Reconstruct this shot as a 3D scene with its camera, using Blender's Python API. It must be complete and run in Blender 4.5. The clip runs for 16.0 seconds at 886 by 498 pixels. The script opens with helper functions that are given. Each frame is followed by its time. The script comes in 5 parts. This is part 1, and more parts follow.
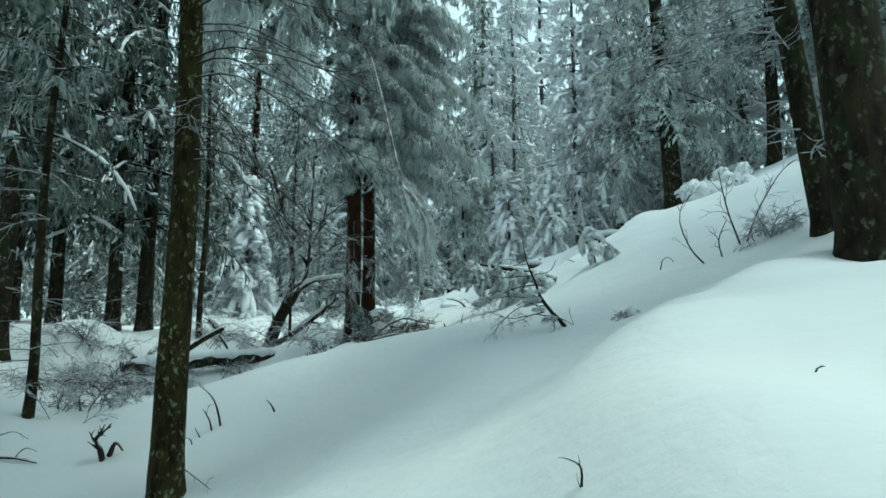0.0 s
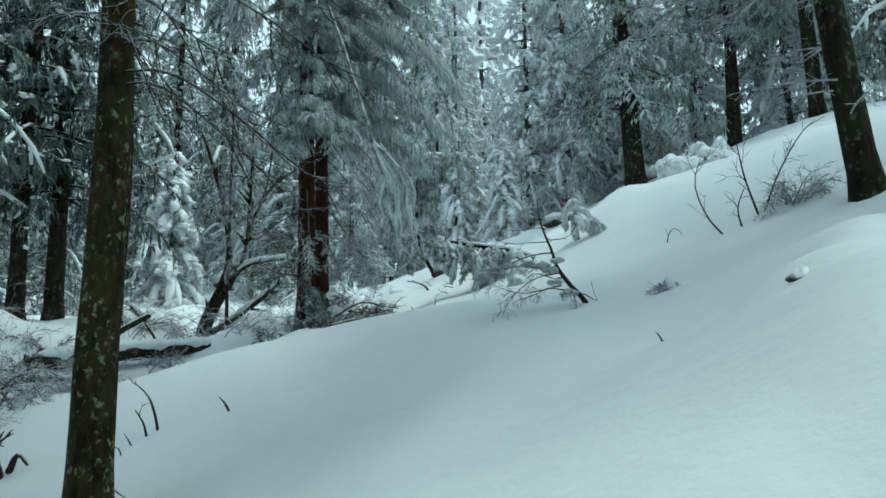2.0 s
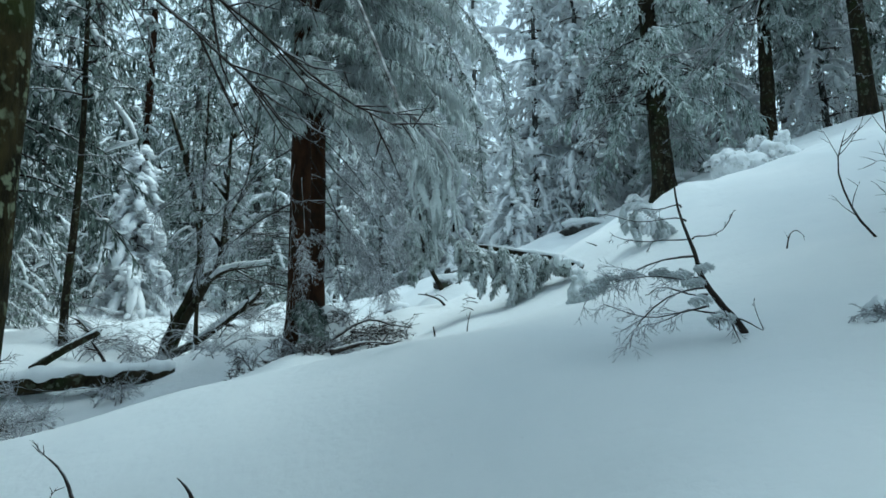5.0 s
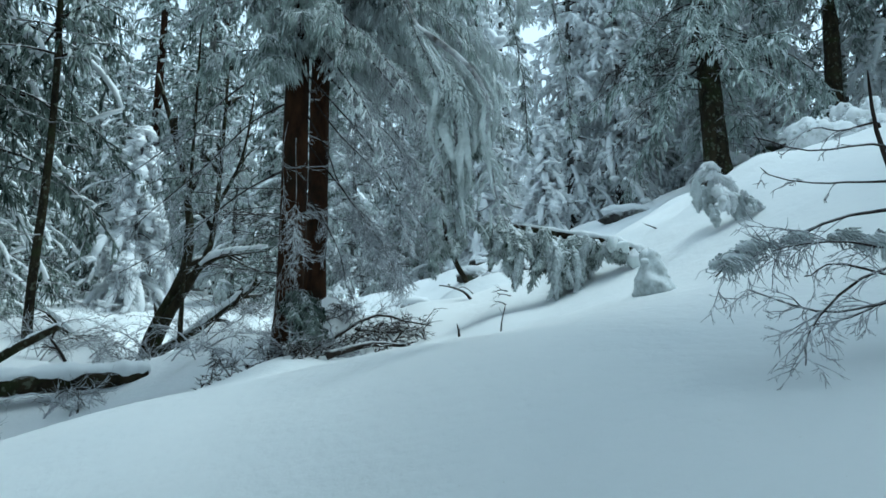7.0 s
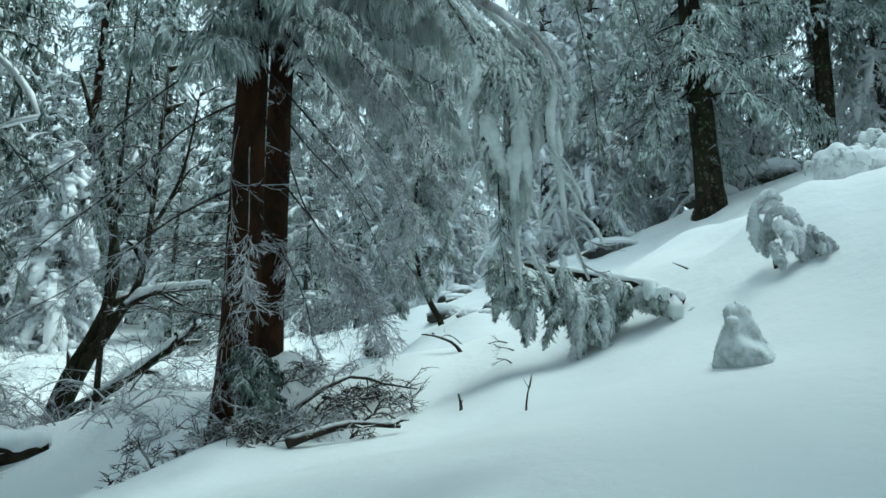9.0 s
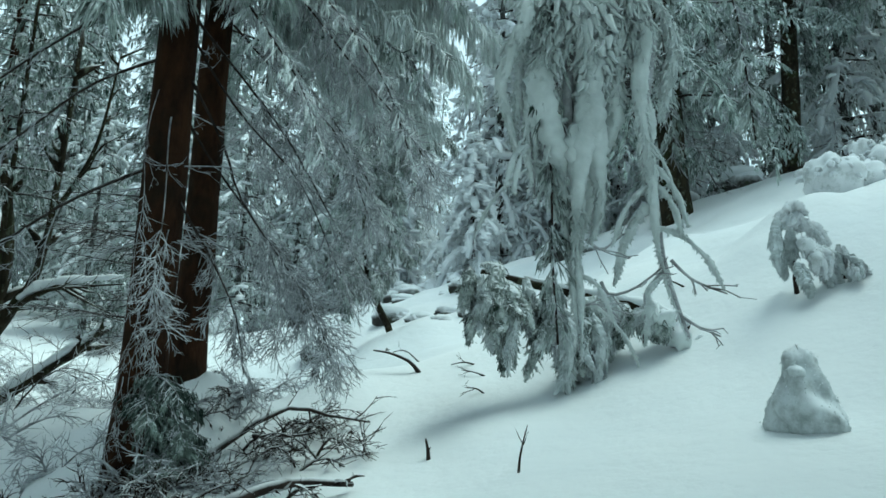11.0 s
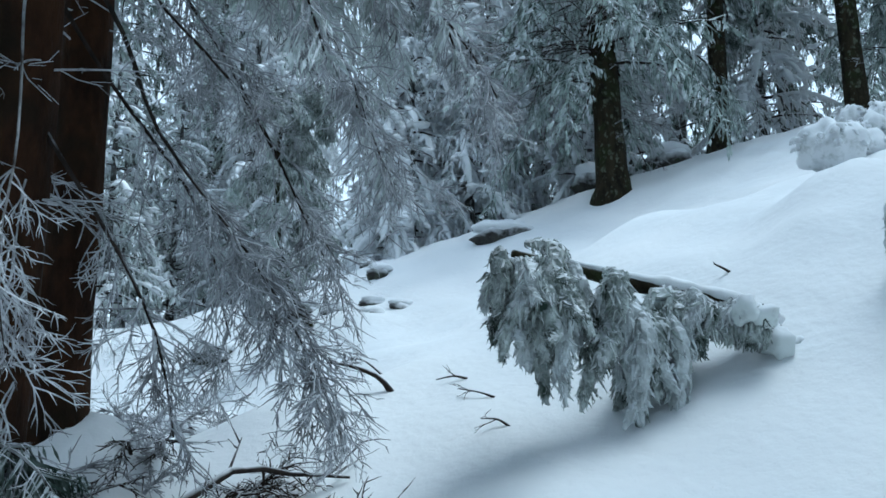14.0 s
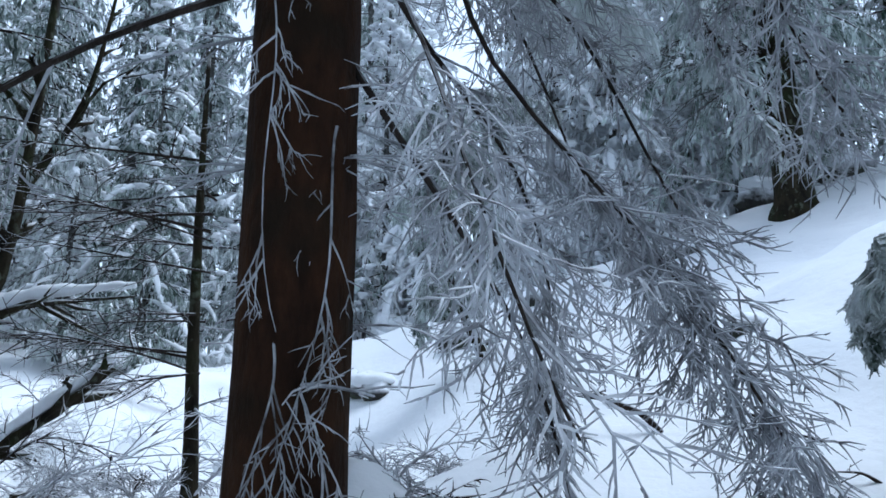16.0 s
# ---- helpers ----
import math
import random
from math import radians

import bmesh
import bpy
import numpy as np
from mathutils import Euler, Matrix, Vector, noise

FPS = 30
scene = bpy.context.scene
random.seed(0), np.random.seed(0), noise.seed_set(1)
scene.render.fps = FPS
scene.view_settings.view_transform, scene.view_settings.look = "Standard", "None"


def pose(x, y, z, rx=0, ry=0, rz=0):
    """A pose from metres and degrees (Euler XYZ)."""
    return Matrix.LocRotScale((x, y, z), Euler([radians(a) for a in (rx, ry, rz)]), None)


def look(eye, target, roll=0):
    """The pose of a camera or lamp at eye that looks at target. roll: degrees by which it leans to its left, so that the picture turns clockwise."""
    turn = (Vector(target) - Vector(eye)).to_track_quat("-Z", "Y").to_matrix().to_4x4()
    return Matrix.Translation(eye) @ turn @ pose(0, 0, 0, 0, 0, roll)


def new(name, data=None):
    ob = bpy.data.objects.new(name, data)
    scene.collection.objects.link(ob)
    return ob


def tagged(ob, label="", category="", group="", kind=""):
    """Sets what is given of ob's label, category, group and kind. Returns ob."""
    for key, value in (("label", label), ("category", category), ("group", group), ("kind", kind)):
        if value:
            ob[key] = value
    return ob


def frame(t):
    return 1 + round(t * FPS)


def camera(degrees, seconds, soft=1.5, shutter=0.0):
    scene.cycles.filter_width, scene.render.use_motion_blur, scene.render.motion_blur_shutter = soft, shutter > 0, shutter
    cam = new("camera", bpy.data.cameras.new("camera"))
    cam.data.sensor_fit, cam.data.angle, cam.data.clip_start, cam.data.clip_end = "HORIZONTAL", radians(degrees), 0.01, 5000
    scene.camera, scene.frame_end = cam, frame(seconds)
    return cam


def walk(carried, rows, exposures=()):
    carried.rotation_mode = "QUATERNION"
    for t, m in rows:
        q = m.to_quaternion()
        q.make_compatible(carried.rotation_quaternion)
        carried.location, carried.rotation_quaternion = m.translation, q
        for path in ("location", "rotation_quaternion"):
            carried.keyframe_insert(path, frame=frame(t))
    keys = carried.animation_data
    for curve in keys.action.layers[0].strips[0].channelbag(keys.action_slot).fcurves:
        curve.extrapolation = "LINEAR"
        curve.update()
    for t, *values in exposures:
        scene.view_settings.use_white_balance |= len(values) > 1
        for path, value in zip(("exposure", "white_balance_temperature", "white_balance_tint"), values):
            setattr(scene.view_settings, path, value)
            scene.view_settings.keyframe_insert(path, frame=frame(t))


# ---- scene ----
cam = camera(62.0, 16.0, soft=1.6)
# seconds, eye, what it looks at, roll
PATH = [
    (0, (-0.004, -0.02, 0.92), (-0.001, 1.952, 1.253), -0.2),
    (0.5, (-0.143, 0.545, 0.885), (-0.097, 2.516, 1.222), -0.3),
    (1, (-0.415, 1.028, 0.849), (-0.286, 2.995, 1.188), -0.5),
    (1.5, (-0.678, 1.459, 0.903), (-0.496, 3.421, 1.243), -0.7),
    (2, (-0.856, 1.991, 0.852), (-0.647, 3.955, 1.167), -0.9),
    (2.5, (-0.96, 2.467, 0.949), (-0.724, 4.432, 1.238), -0.6),
    (3, (-1.076, 2.853, 0.987), (-0.788, 4.809, 1.29), -0.7),
    (3.5, (-1.342, 3.376, 1.156), (-1.028, 5.325, 1.477), -0.7),
    (4, (-1.497, 3.718, 1.278), (-1.191, 5.664, 1.624), -0.7),
    (4.2, (-1.542, 3.971, 1.228), (-1.25, 5.918, 1.576), -0.7),
    (6.3, (-1.067, 6.631, 1.331), (-0.814, 8.586, 1.673), 0.3),
    (6.5, (-1.06, 6.809, 1.395), (-0.823, 8.763, 1.748), 0.4),
    (7, (-1.138, 7.363, 1.387), (-0.921, 9.322, 1.728), 0.4),
    (7.5, (-1.245, 7.858, 1.573), (-0.999, 9.808, 1.941), 0.4),
    (8, (-1.226, 8.343, 1.664), (-0.96, 10.289, 2.041), 0.4),
    (8.5, (-1.28, 8.829, 1.885), (-0.979, 10.761, 2.305), 0.5),
    (8.7, (-1.346, 9.108, 1.884), (-1.023, 11.037, 2.305), 0.4),
    (10.8, (-1.424, 10.627, 2.291), (-0.937, 12.527, 2.684), 2.0),
    (11, (-1.383, 10.827, 2.31), (-0.867, 12.718, 2.711), 1.8),
    (11.5, (-1.281, 11.343, 2.332), (-0.697, 13.221, 2.692), 1.0),
    (12, (-1.212, 11.703, 2.47), (-0.578, 13.565, 2.833), 0.5),
    (12.5, (-1.328, 12.093, 2.562), (-0.636, 13.937, 2.908), 0.6),
    (13, (-1.551, 12.413, 2.656), (-0.8, 14.234, 3.007), -0.1),
    (13.5, (-1.62, 12.743, 2.666), (-0.823, 14.54, 3.034), -0.1),
    (14, (-1.644, 13.165, 2.649), (-0.805, 14.944, 3.012), -0.2),
    (14.5, (-1.67, 13.534, 2.641), (-0.896, 15.342, 3.005), 0.6),
    (15, (-2.175, 13.97, 2.731), (-1.382, 15.774, 3.072), 0.1),
    (15.5, (-2.215, 14.276, 2.74), (-1.522, 16.109, 3.14), 1.1),
    (16, (-2.252, 14.580, 2.660), (-1.673, 16.439, 3.116), 0.3),
]
EXPOSURES = [(0, -0.02, 5650, -21), (3.5, 0.01, 5400, -16), (7, 0.13, 5250, -12), (8.5, 0.18, 5450, -16), (11, 0.11, 5560, -20), (12.5, -0.02, 5420, -13), (13.5, 0.09, 5240, -6), (15, 0.13, 5205, 1), (16, 0.27, 5180, 6)]
walk(cam, [(t, look(eye, aim, roll)) for t, eye, aim, roll in PATH], EXPOSURES)

# ---------------------------------------------------------------- sky and light
world = bpy.data.worlds.new("overcast_sky")
world.use_nodes = True
scene.world = world
sky = world.node_tree.nodes.new("ShaderNodeTexSky")
sky.sky_type, sky.sun_disc = "NISHITA", False
sky.sun_elevation, sky.sun_rotation = radians(66), radians(96)
sky.dust_density, sky.air_density = 2.0, 1.0
world.node_tree.nodes["Background"].inputs[1].default_value = 0.155
veil = world.node_tree.nodes.new("ShaderNodeMix")  # high cloud evens the sky out
veil.data_type, veil.inputs[0].default_value, veil.inputs[7].default_value = "RGBA", 0.75, (7.4, 7.7, 8.2, 1)
world.node_tree.links.new(sky.outputs[0], veil.inputs[6])
world.node_tree.links.new(veil.outputs[2], world.node_tree.nodes["Background"].inputs[0])
sun_data = bpy.data.lights.new("sun", "SUN")
sun_data.energy, sun_data.angle, sun_data.color = 2.3, radians(30), (1.0, 0.95, 0.89)
sun = new("sun", sun_data)
sun.matrix_world = look((8.0, -0.8, 18.1), (0, 0, 0))


# ---------------------------------------------------------------- materials
def material(name, rough=0.8, gloss=0.12):
    m = bpy.data.materials.new(name)
    m.use_nodes = True
    n, l = m.node_tree.nodes, m.node_tree.links
    b = n["Principled BSDF"]
    b.inputs["Roughness"].default_value = rough
    b.inputs["Specular IOR Level"].default_value = gloss
    return m, n, l, b


def noise_node(n, l, scale, detail=4.0, rough=0.55, stretch=None, coord="Object"):
    tc = n.new("ShaderNodeTexCoord")
    t = n.new("ShaderNodeTexNoise")
    t.inputs["Scale"].default_value, t.inputs["Detail"].default_value, t.inputs["Roughness"].default_value = scale, detail, rough
    if stretch:
        mp = n.new("ShaderNodeMapping")
        mp.inputs["Scale"].default_value = stretch
        l.new(tc.outputs[coord], mp.inputs[0])
        l.new(mp.outputs[0], t.inputs[0])
    else:
        l.new(tc.outputs[coord], t.inputs[0])
    return t


def ramp(n, l, source, stops):
    r = n.new("ShaderNodeValToRGB")
    while len(r.color_ramp.elements) < len(stops):
        r.color_ramp.elements.new(0.5)
    for e, (p, c) in zip(r.color_ramp.elements, stops):
        e.position, e.color = p, (*c, 1) if len(c) == 3 else c
    l.new(source, r.inputs[0])
    return r


def mixed(n, l, factor, a, b):
    m = n.new("ShaderNodeMix")
    m.data_type = "RGBA"
    for v, s in ((factor, m.inputs[0]), (a, m.inputs[6]), (b, m.inputs[7])):
        if isinstance(v, (int, float)):
            s.default_value = v
        elif isinstance(v, tuple):
            s.default_value = (*v, 1)
        else:
            l.new(v, s)
    return m.outputs[2]


def bumped(n, l, b, height, strength, distance):
    k = n.new("ShaderNodeBump")
    k.inputs["Strength"].default_value, k.inputs["Distance"].default_value = strength, distance
    l.new(height, k.inputs["Height"])
    l.new(k.outputs[0], b.inputs["Normal"])


def up_mask(n, l, low, high):
    """1 where the surface looks up, broken by noise: where snow lies."""
    g = n.new("ShaderNodeNewGeometry")
    s = n.new("ShaderNodeSeparateXYZ")
    l.new(g.outputs["Normal"], s.inputs[0])
    t = noise_node(n, l, 9.0, 3.0)
    a = n.new("ShaderNodeMath")
    a.operation = "MULTIPLY_ADD"
    a.inputs[1].default_value = 0.7
    l.new(t.outputs[0], a.inputs[0])
    l.new(s.outputs[2], a.inputs[2])
    m = n.new("ShaderNodeMapRange")
    m.inputs[1].default_value, m.inputs[2].default_value = low + 0.35, high + 0.35
    l.new(a.outputs[0], m.inputs[0])
    return m.outputs[0]


def snow_material():
    m, n, l, b = material("snow", 0.75)
    big = noise_node(n, l, 0.35, 3.0)
    fine = noise_node(n, l, 14.0, 6.0, 0.6)
    tint = ramp(n, l, big.outputs[0], [(0.3, (0.73, 0.76, 0.79)), (0.7, (0.81, 0.825, 0.84))])
    specks = noise_node(n, l, 38.0, 2.0)
    dirt = ramp(n, l, specks.outputs[0], [(0.74, (0, 0, 0)), (0.80, (0.6, 0.6, 0.6))])
    l.new(mixed(n, l, dirt.outputs[0], tint.outputs[0], (0.55, 0.55, 0.53)), b.inputs["Base Color"])
    b.inputs["Subsurface Weight"].default_value = 0.0
    ripple = noise_node(n, l, 1.6, 3.0)
    both = n.new("ShaderNodeMath")
    both.operation = "MULTIPLY_ADD"
    both.inputs[1].default_value = 5.0
    l.new(ripple.outputs[0], both.inputs[0])
    l.new(fine.outputs[0], both.inputs[2])
    bumped(n, l, b, both.outputs[0], 0.3, 0.03)
    return m


def bark_material(name, dark, light, moss, lichen, snowy=1.2, scale=6.0):
    m, n, l, b = material(name, 0.9)
    plates = noise_node(n, l, scale, 6.0, 0.65, (1.0, 1.0, 0.35))
    tone = ramp(n, l, plates.outputs[0], [(0.32, dark), (0.62, light)])
    patch = noise_node(n, l, 2.2, 4.0)
    mossy = ramp(n, l, patch.outputs[0], [(0.52, (0, 0, 0)), (0.66, (0.8, 0.8, 0.8))])
    col = mixed(n, l, mossy.outputs[0], tone.outputs[0], moss)
    v = n.new("ShaderNodeTexVoronoi")
    v.inputs["Scale"].default_value = scale * 1.6
    tc = n.new("ShaderNodeTexCoord")
    mp = n.new("ShaderNodeMapping")
    mp.inputs["Scale"].default_value = (1, 1, 0.6)
    wob = noise_node(n, l, 7.0, 3.0)
    va = n.new("ShaderNodeVectorMath")
    va.operation = "MULTIPLY_ADD"
    va.inputs[1].default_value = (0.25, 0.25, 0.25)
    l.new(wob.outputs["Color"], va.inputs[0])
    l.new(tc.outputs["Object"], va.inputs[2])
    l.new(va.outputs[0], mp.inputs[0])
    l.new(mp.outputs[0], v.inputs[0])
    spots = ramp(n, l, v.outputs["Distance"], [(0.22, (0.75, 0.75, 0.75)), (0.42, (0, 0, 0))])
    gate = noise_node(n, l, 3.1, 3.0)
    g2 = ramp(n, l, gate.outputs[0], [(0.42, (0, 0, 0)), (0.56, (1, 1, 1))])
    mul = n.new("ShaderNodeMath")
    mul.operation = "MULTIPLY"
    l.new(spots.outputs[0], mul.inputs[0])
    l.new(g2.outputs[0], mul.inputs[1])
    if lichen:
        col = mixed(n, l, mul.outputs[0], col, lichen)
    col = mixed(n, l, up_mask(n, l, snowy - 0.7, snowy), col, (0.78, 0.80, 0.83))
    l.new(col, b.inputs["Base Color"])
    bumped(n, l, b, plates.outputs[0], 0.9, 0.05)
    return m


def frost_material(name, green, frost, low, high, snowline, scale=2.3):
    """Needles under rime: dark green breaking through pale frost, snow on what looks up."""
    m, n, l, b = material(name, 0.85)
    patch = noise_node(n, l, scale, 5.0, 0.65)
    tone = ramp(n, l, patch.outputs[0], [(low, green), (high, frost)])
    col = mixed(n, l, up_mask(n, l, snowline - 0.3, snowline + 0.2), tone.outputs[0], (0.76, 0.79, 0.82))
    info = n.new("ShaderNodeObjectInfo")
    vary = n.new("ShaderNodeMapRange")
    vary.inputs[3].default_value, vary.inputs[4].default_value = 0.80, 1.0
    l.new(info.outputs["Random"], vary.inputs[0])
    tone = n.new("ShaderNodeVectorMath")
    tone.operation = "SCALE"
    l.new(col, tone.inputs[0])
    l.new(vary.outputs[0], tone.inputs["Scale"])
    l.new(tone.outputs[0], b.inputs["Base Color"])
    return m


SNOW = snow_material()
BARK_RED = bark_material("spruce_bark_reddish", (0.006, 0.004, 0.003), (0.040, 0.018, 0.008), (0.012, 0.010, 0.006), None)
BARK_DARK = bark_material("spruce_bark_dark", (0.006, 0.005, 0.004), (0.032, 0.026, 0.015), (0.024, 0.032, 0.012), (0.11, 0.12, 0.085))
BARK_LICHEN = bark_material("bark_with_lichen", (0.005, 0.004, 0.002), (0.040, 0.032, 0.012), (0.033, 0.039, 0.011), (0.22, 0.24, 0.15), scale=9.0)
TWIG_DARK = bark_material("bare_twig", (0.010, 0.008, 0.007), (0.04, 0.031, 0.026), (0.03, 0.026, 0.02), None, 1.05)
FROST_GREEN = frost_material("frosted_spruce_needles", (0.030, 0.060, 0.045), (0.63, 0.71, 0.67), 0.36, 0.61, 0.30)
FROST_PALE = frost_material("heavily_frosted_needles", (0.13, 0.17, 0.155), (0.74, 0.79, 0.78), 0.29, 0.52, 0.34)
FROST_MID = frost_material("frosted_forest_needles", (0.034, 0.060, 0.045), (0.58, 0.66, 0.61), 0.40, 0.66, 0.30)
FROST_HEAVY = frost_material("rime_crusted_needles", (0.46, 0.50, 0.485), (0.76, 0.80, 0.79), 0.30, 0.60, 0.55, 5.0)
RIME_GREY = frost_material("grey_rime_crust", (0.30, 0.33, 0.325), (0.66, 0.70, 0.71), 0.32, 0.58, 0.55, 6.0)
SNOW_RIME = frost_material("lumpy_rime_snow", (0.48, 0.51, 0.50), (0.80, 0.82, 0.84), 0.30, 0.50, 0.35, 8.0)
TWIG_GREY = frost_material("lightly_frosted_twig", (0.07, 0.062, 0.058), (0.55, 0.56, 0.58), 0.36, 0.62, 0.9, 5.0)
# dark copy of the frosted needles: deep shade is put into the colour
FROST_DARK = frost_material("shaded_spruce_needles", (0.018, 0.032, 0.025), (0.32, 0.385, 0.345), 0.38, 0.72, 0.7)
FROST_TWIG = frost_material("rime_coated_twig", (0.08, 0.076, 0.08), (0.57, 0.585, 0.615), 0.30, 0.61, 0.8, 7.0)
FROST_DRAPE = frost_material("grey_green_rimed_foliage", (0.035, 0.055, 0.042), (0.60, 0.65, 0.63), 0.36, 0.62, 0.55, 7.0)
SNOW_BOUGH = frost_material("snow_laden_needles", (0.55, 0.58, 0.57), (0.90, 0.915, 0.92), 0.22, 0.36, 0.0)
BARK_RIMED = bark_material("rime_plastered_bark", (0.022, 0.020, 0.018), (0.11, 0.11, 0.105), (0.05, 0.055, 0.045), (0.46, 0.50, 0.49), 0.9)
ROCK = bark_material("wet_dark_rock", (0.018, 0.018, 0.017), (0.075, 0.072, 0.066), (0.045, 0.06, 0.03), None, 0.55, 3.0)


# ---------------------------------------------------------------- geometry helpers
class Geo:
    """Gathers triangles and quads of one mesh, with a material number for each face."""

    def __init__(self):
        self.v, self.f, self.m, self.n = [], [], [], 0

    def add(self, verts, faces, mat=0):
        verts = np.asarray(verts, float)
        self.v.append(verts)
        self.f.append(np.asarray(faces, int) + self.n)
        self.m.append(np.full(len(faces), mat, int))
        self.n += len(verts)

    def tube(self, path, radii, sides=6, mat=0, wobble=0.0, rnd=None, flat=1.0):
        p = np.asarray(path, float)
        r = np.broadcast_to(np.asarray(radii, float), (len(p),))
        t = np.gradient(p, axis=0)
        t /= np.linalg.norm(t, axis=1)[:, None] + 1e-9
        ref = np.array([0.0, 0.0, 1.0]) if abs(t[:, 2]).mean() < 0.8 else np.array([1.0, 0.0, 0.0])
        a = np.cross(t, ref)
        a /= np.linalg.norm(a, axis=1)[:, None] + 1e-9
        b = np.cross(a, t)
        ang = np.arange(sides) * 2 * np.pi / sides
        rr = r[:, None] * (1 + (rnd.uniform(-wobble, wobble, (len(p), sides)) if wobble else 0))
        ring = p[:, None] + rr[..., None] * (np.cos(ang)[None, :, None] * a[:, None] + flat * np.sin(ang)[None, :, None] * b[:, None])
        v = np.concatenate([ring.reshape(-1, 3), p[:1], p[-1:]])
        k, i = np.meshgrid(np.arange(len(p) - 1), np.arange(sides), indexing="ij")
        j = (i + 1) % sides
        quads = np.stack([k * sides + i, k * sides + j, (k + 1) * sides + j, (k + 1) * sides + i], -1).reshape(-1, 4)
        e = len(p) * sides
        s = np.arange(sides)
        s2 = (s + 1) % sides
        ends = np.concatenate([np.stack([s2, s, np.full(sides, e), np.full(sides, e)], -1),
                               np.stack([e - sides + s, e - sides + s2, np.full(sides, e + 1), np.full(sides, e + 1)], -1)])
        self.add(v, np.concatenate([quads, ends]), mat)

    def spikes(self, base, tip, radius, mat=0, rnd=None):
        """Many slim three-sided spikes at once, from base to tip."""
        base, tip = np.asarray(base, float), np.asarray(tip, float)
        if not len(base):
            return
        d = tip - base
        n = len(base)
        r = np.broadcast_to(np.asarray(radius, float), (n,))
        ref = rnd.normal(size=(n, 3))
        a = np.cross(d, ref)
        a /= np.linalg.norm(a, axis=1)[:, None] + 1e-9
        b = np.cross(d, a)
        b /= np.linalg.norm(b, axis=1)[:, None] + 1e-9
        root = base - d * 0.03
        rings = [root + r[:, None] * (math.cos(q) * a + math.sin(q) * b) for q in (0, 2.094, 4.189)]
        v = np.stack([*rings, tip], 1).reshape(-1, 3)
        o = np.arange(n)[:, None] * 4
        self.add(v, np.concatenate([o + np.array(q) for q in ((0, 1, 3, 3), (1, 2, 3, 3), (2, 0, 3, 3))]), mat)

    def blades(self, base, tip, width, mat=0, rnd=None):
        """Many hanging sprays at once: narrow ridged kites, widest above the middle."""
        base, tip = np.asarray(base, float), np.asarray(tip, float)
        if not len(base):
            return
        d = tip - base
        n = len(base)
        w = np.broadcast_to(np.asarray(width, float), (n,))[:, None]
        a = np.cross(d, rnd.normal(size=(n, 3)))
        a /= np.linalg.norm(a, axis=1)[:, None] + 1e-9
        b = np.cross(d, a)
        b /= np.linalg.norm(b, axis=1)[:, None] + 1e-9
        mid = base + d * rnd.uniform(0.3, 0.55, n)[:, None] + b * w * 0.25
        v = np.stack([base - d * 0.05, mid + a * w, mid - a * w * rnd.uniform(0.6, 1.0, n)[:, None], tip, mid + b * w * 0.6], 1).reshape(-1, 3)
        o = np.arange(n)[:, None] * 5
        self.add(v, np.concatenate([o + np.array(q) for q in ((0, 1, 4, 4), (1, 3, 4, 4), (0, 4, 2, 2), (4, 3, 2, 2))]), mat)

    def lump(self, centre, size, mat=0, rnd=None, rough=0.12, rings=9, sides=14, flatten=0.0):
        """A rounded, uneven heap."""
        th = np.linspace(0, np.pi, rings)
        ph = np.arange(sides) * 2 * np.pi / sides
        off = rnd.uniform(0, 6.28, 4)
        x = np.sin(th)[:, None] * np.cos(ph)[None]
        y = np.sin(th)[:, None] * np.sin(ph)[None]
        z = np.cos(th)[:, None] * np.ones(sides)[None]
        s = 1 + rough * (np.sin(3 * x + off[0]) + np.sin(4 * y + 2 * z + off[1]) + 0.6 * np.sin(7 * x - 5 * y + off[2]) + 0.5 * np.sin(9 * z + 6 * y + off[3]))
        z = np.where(z < 0, z * (1 - flatten), z)
        v = np.stack([x * s, y * s, z * s], -1).reshape(-1, 3) * np.asarray(size) + np.asarray(centre)
        k, i = np.meshgrid(np.arange(rings - 1), np.arange(sides), indexing="ij")
        j = (i + 1) % sides
        self.add(v, np.stack([k * sides + i, (k + 1) * sides + i, (k + 1) * sides + j, k * sides + j], -1).reshape(-1, 4), mat)

    def mesh(self, name, mats, smooth=True):
        me = bpy.data.meshes.new(name)
        v = np.concatenate(self.v)
        f = np.concatenate(self.f)
        m = np.concatenate(self.m)
        tri = f[:, 2] == f[:, 3]
        counts = np.where(tri, 3, 4)
        flat = f.reshape(-1)[np.stack([np.ones(len(f), bool)] * 3 + [~tri], -1).reshape(-1)]
        me.vertices.add(len(v))
        me.vertices.foreach_set("co", v.reshape(-1))
        me.loops.add(len(flat))
        me.loops.foreach_set("vertex_index", flat)
        me.polygons.add(len(f))
        starts = np.concatenate([[0], np.cumsum(counts)[:-1]])
        me.polygons.foreach_set("loop_start", starts)
        me.polygons.foreach_set("material_index", m)
        me.polygons.foreach_set("use_smooth", np.full(len(f), smooth))
        for q in mats:
            me.materials.append(q)
        me.update(calc_edges=True)
        me.validate()
        return me


def part(name, geo, mats, parent, label="", smooth=True):
    me = geo if isinstance(geo, bpy.types.Mesh) else geo.mesh(name, mats if isinstance(mats, (list, tuple)) else [mats], smooth)
    ob = new(name, me)
    ob.parent = parent
    return tagged(ob, label)


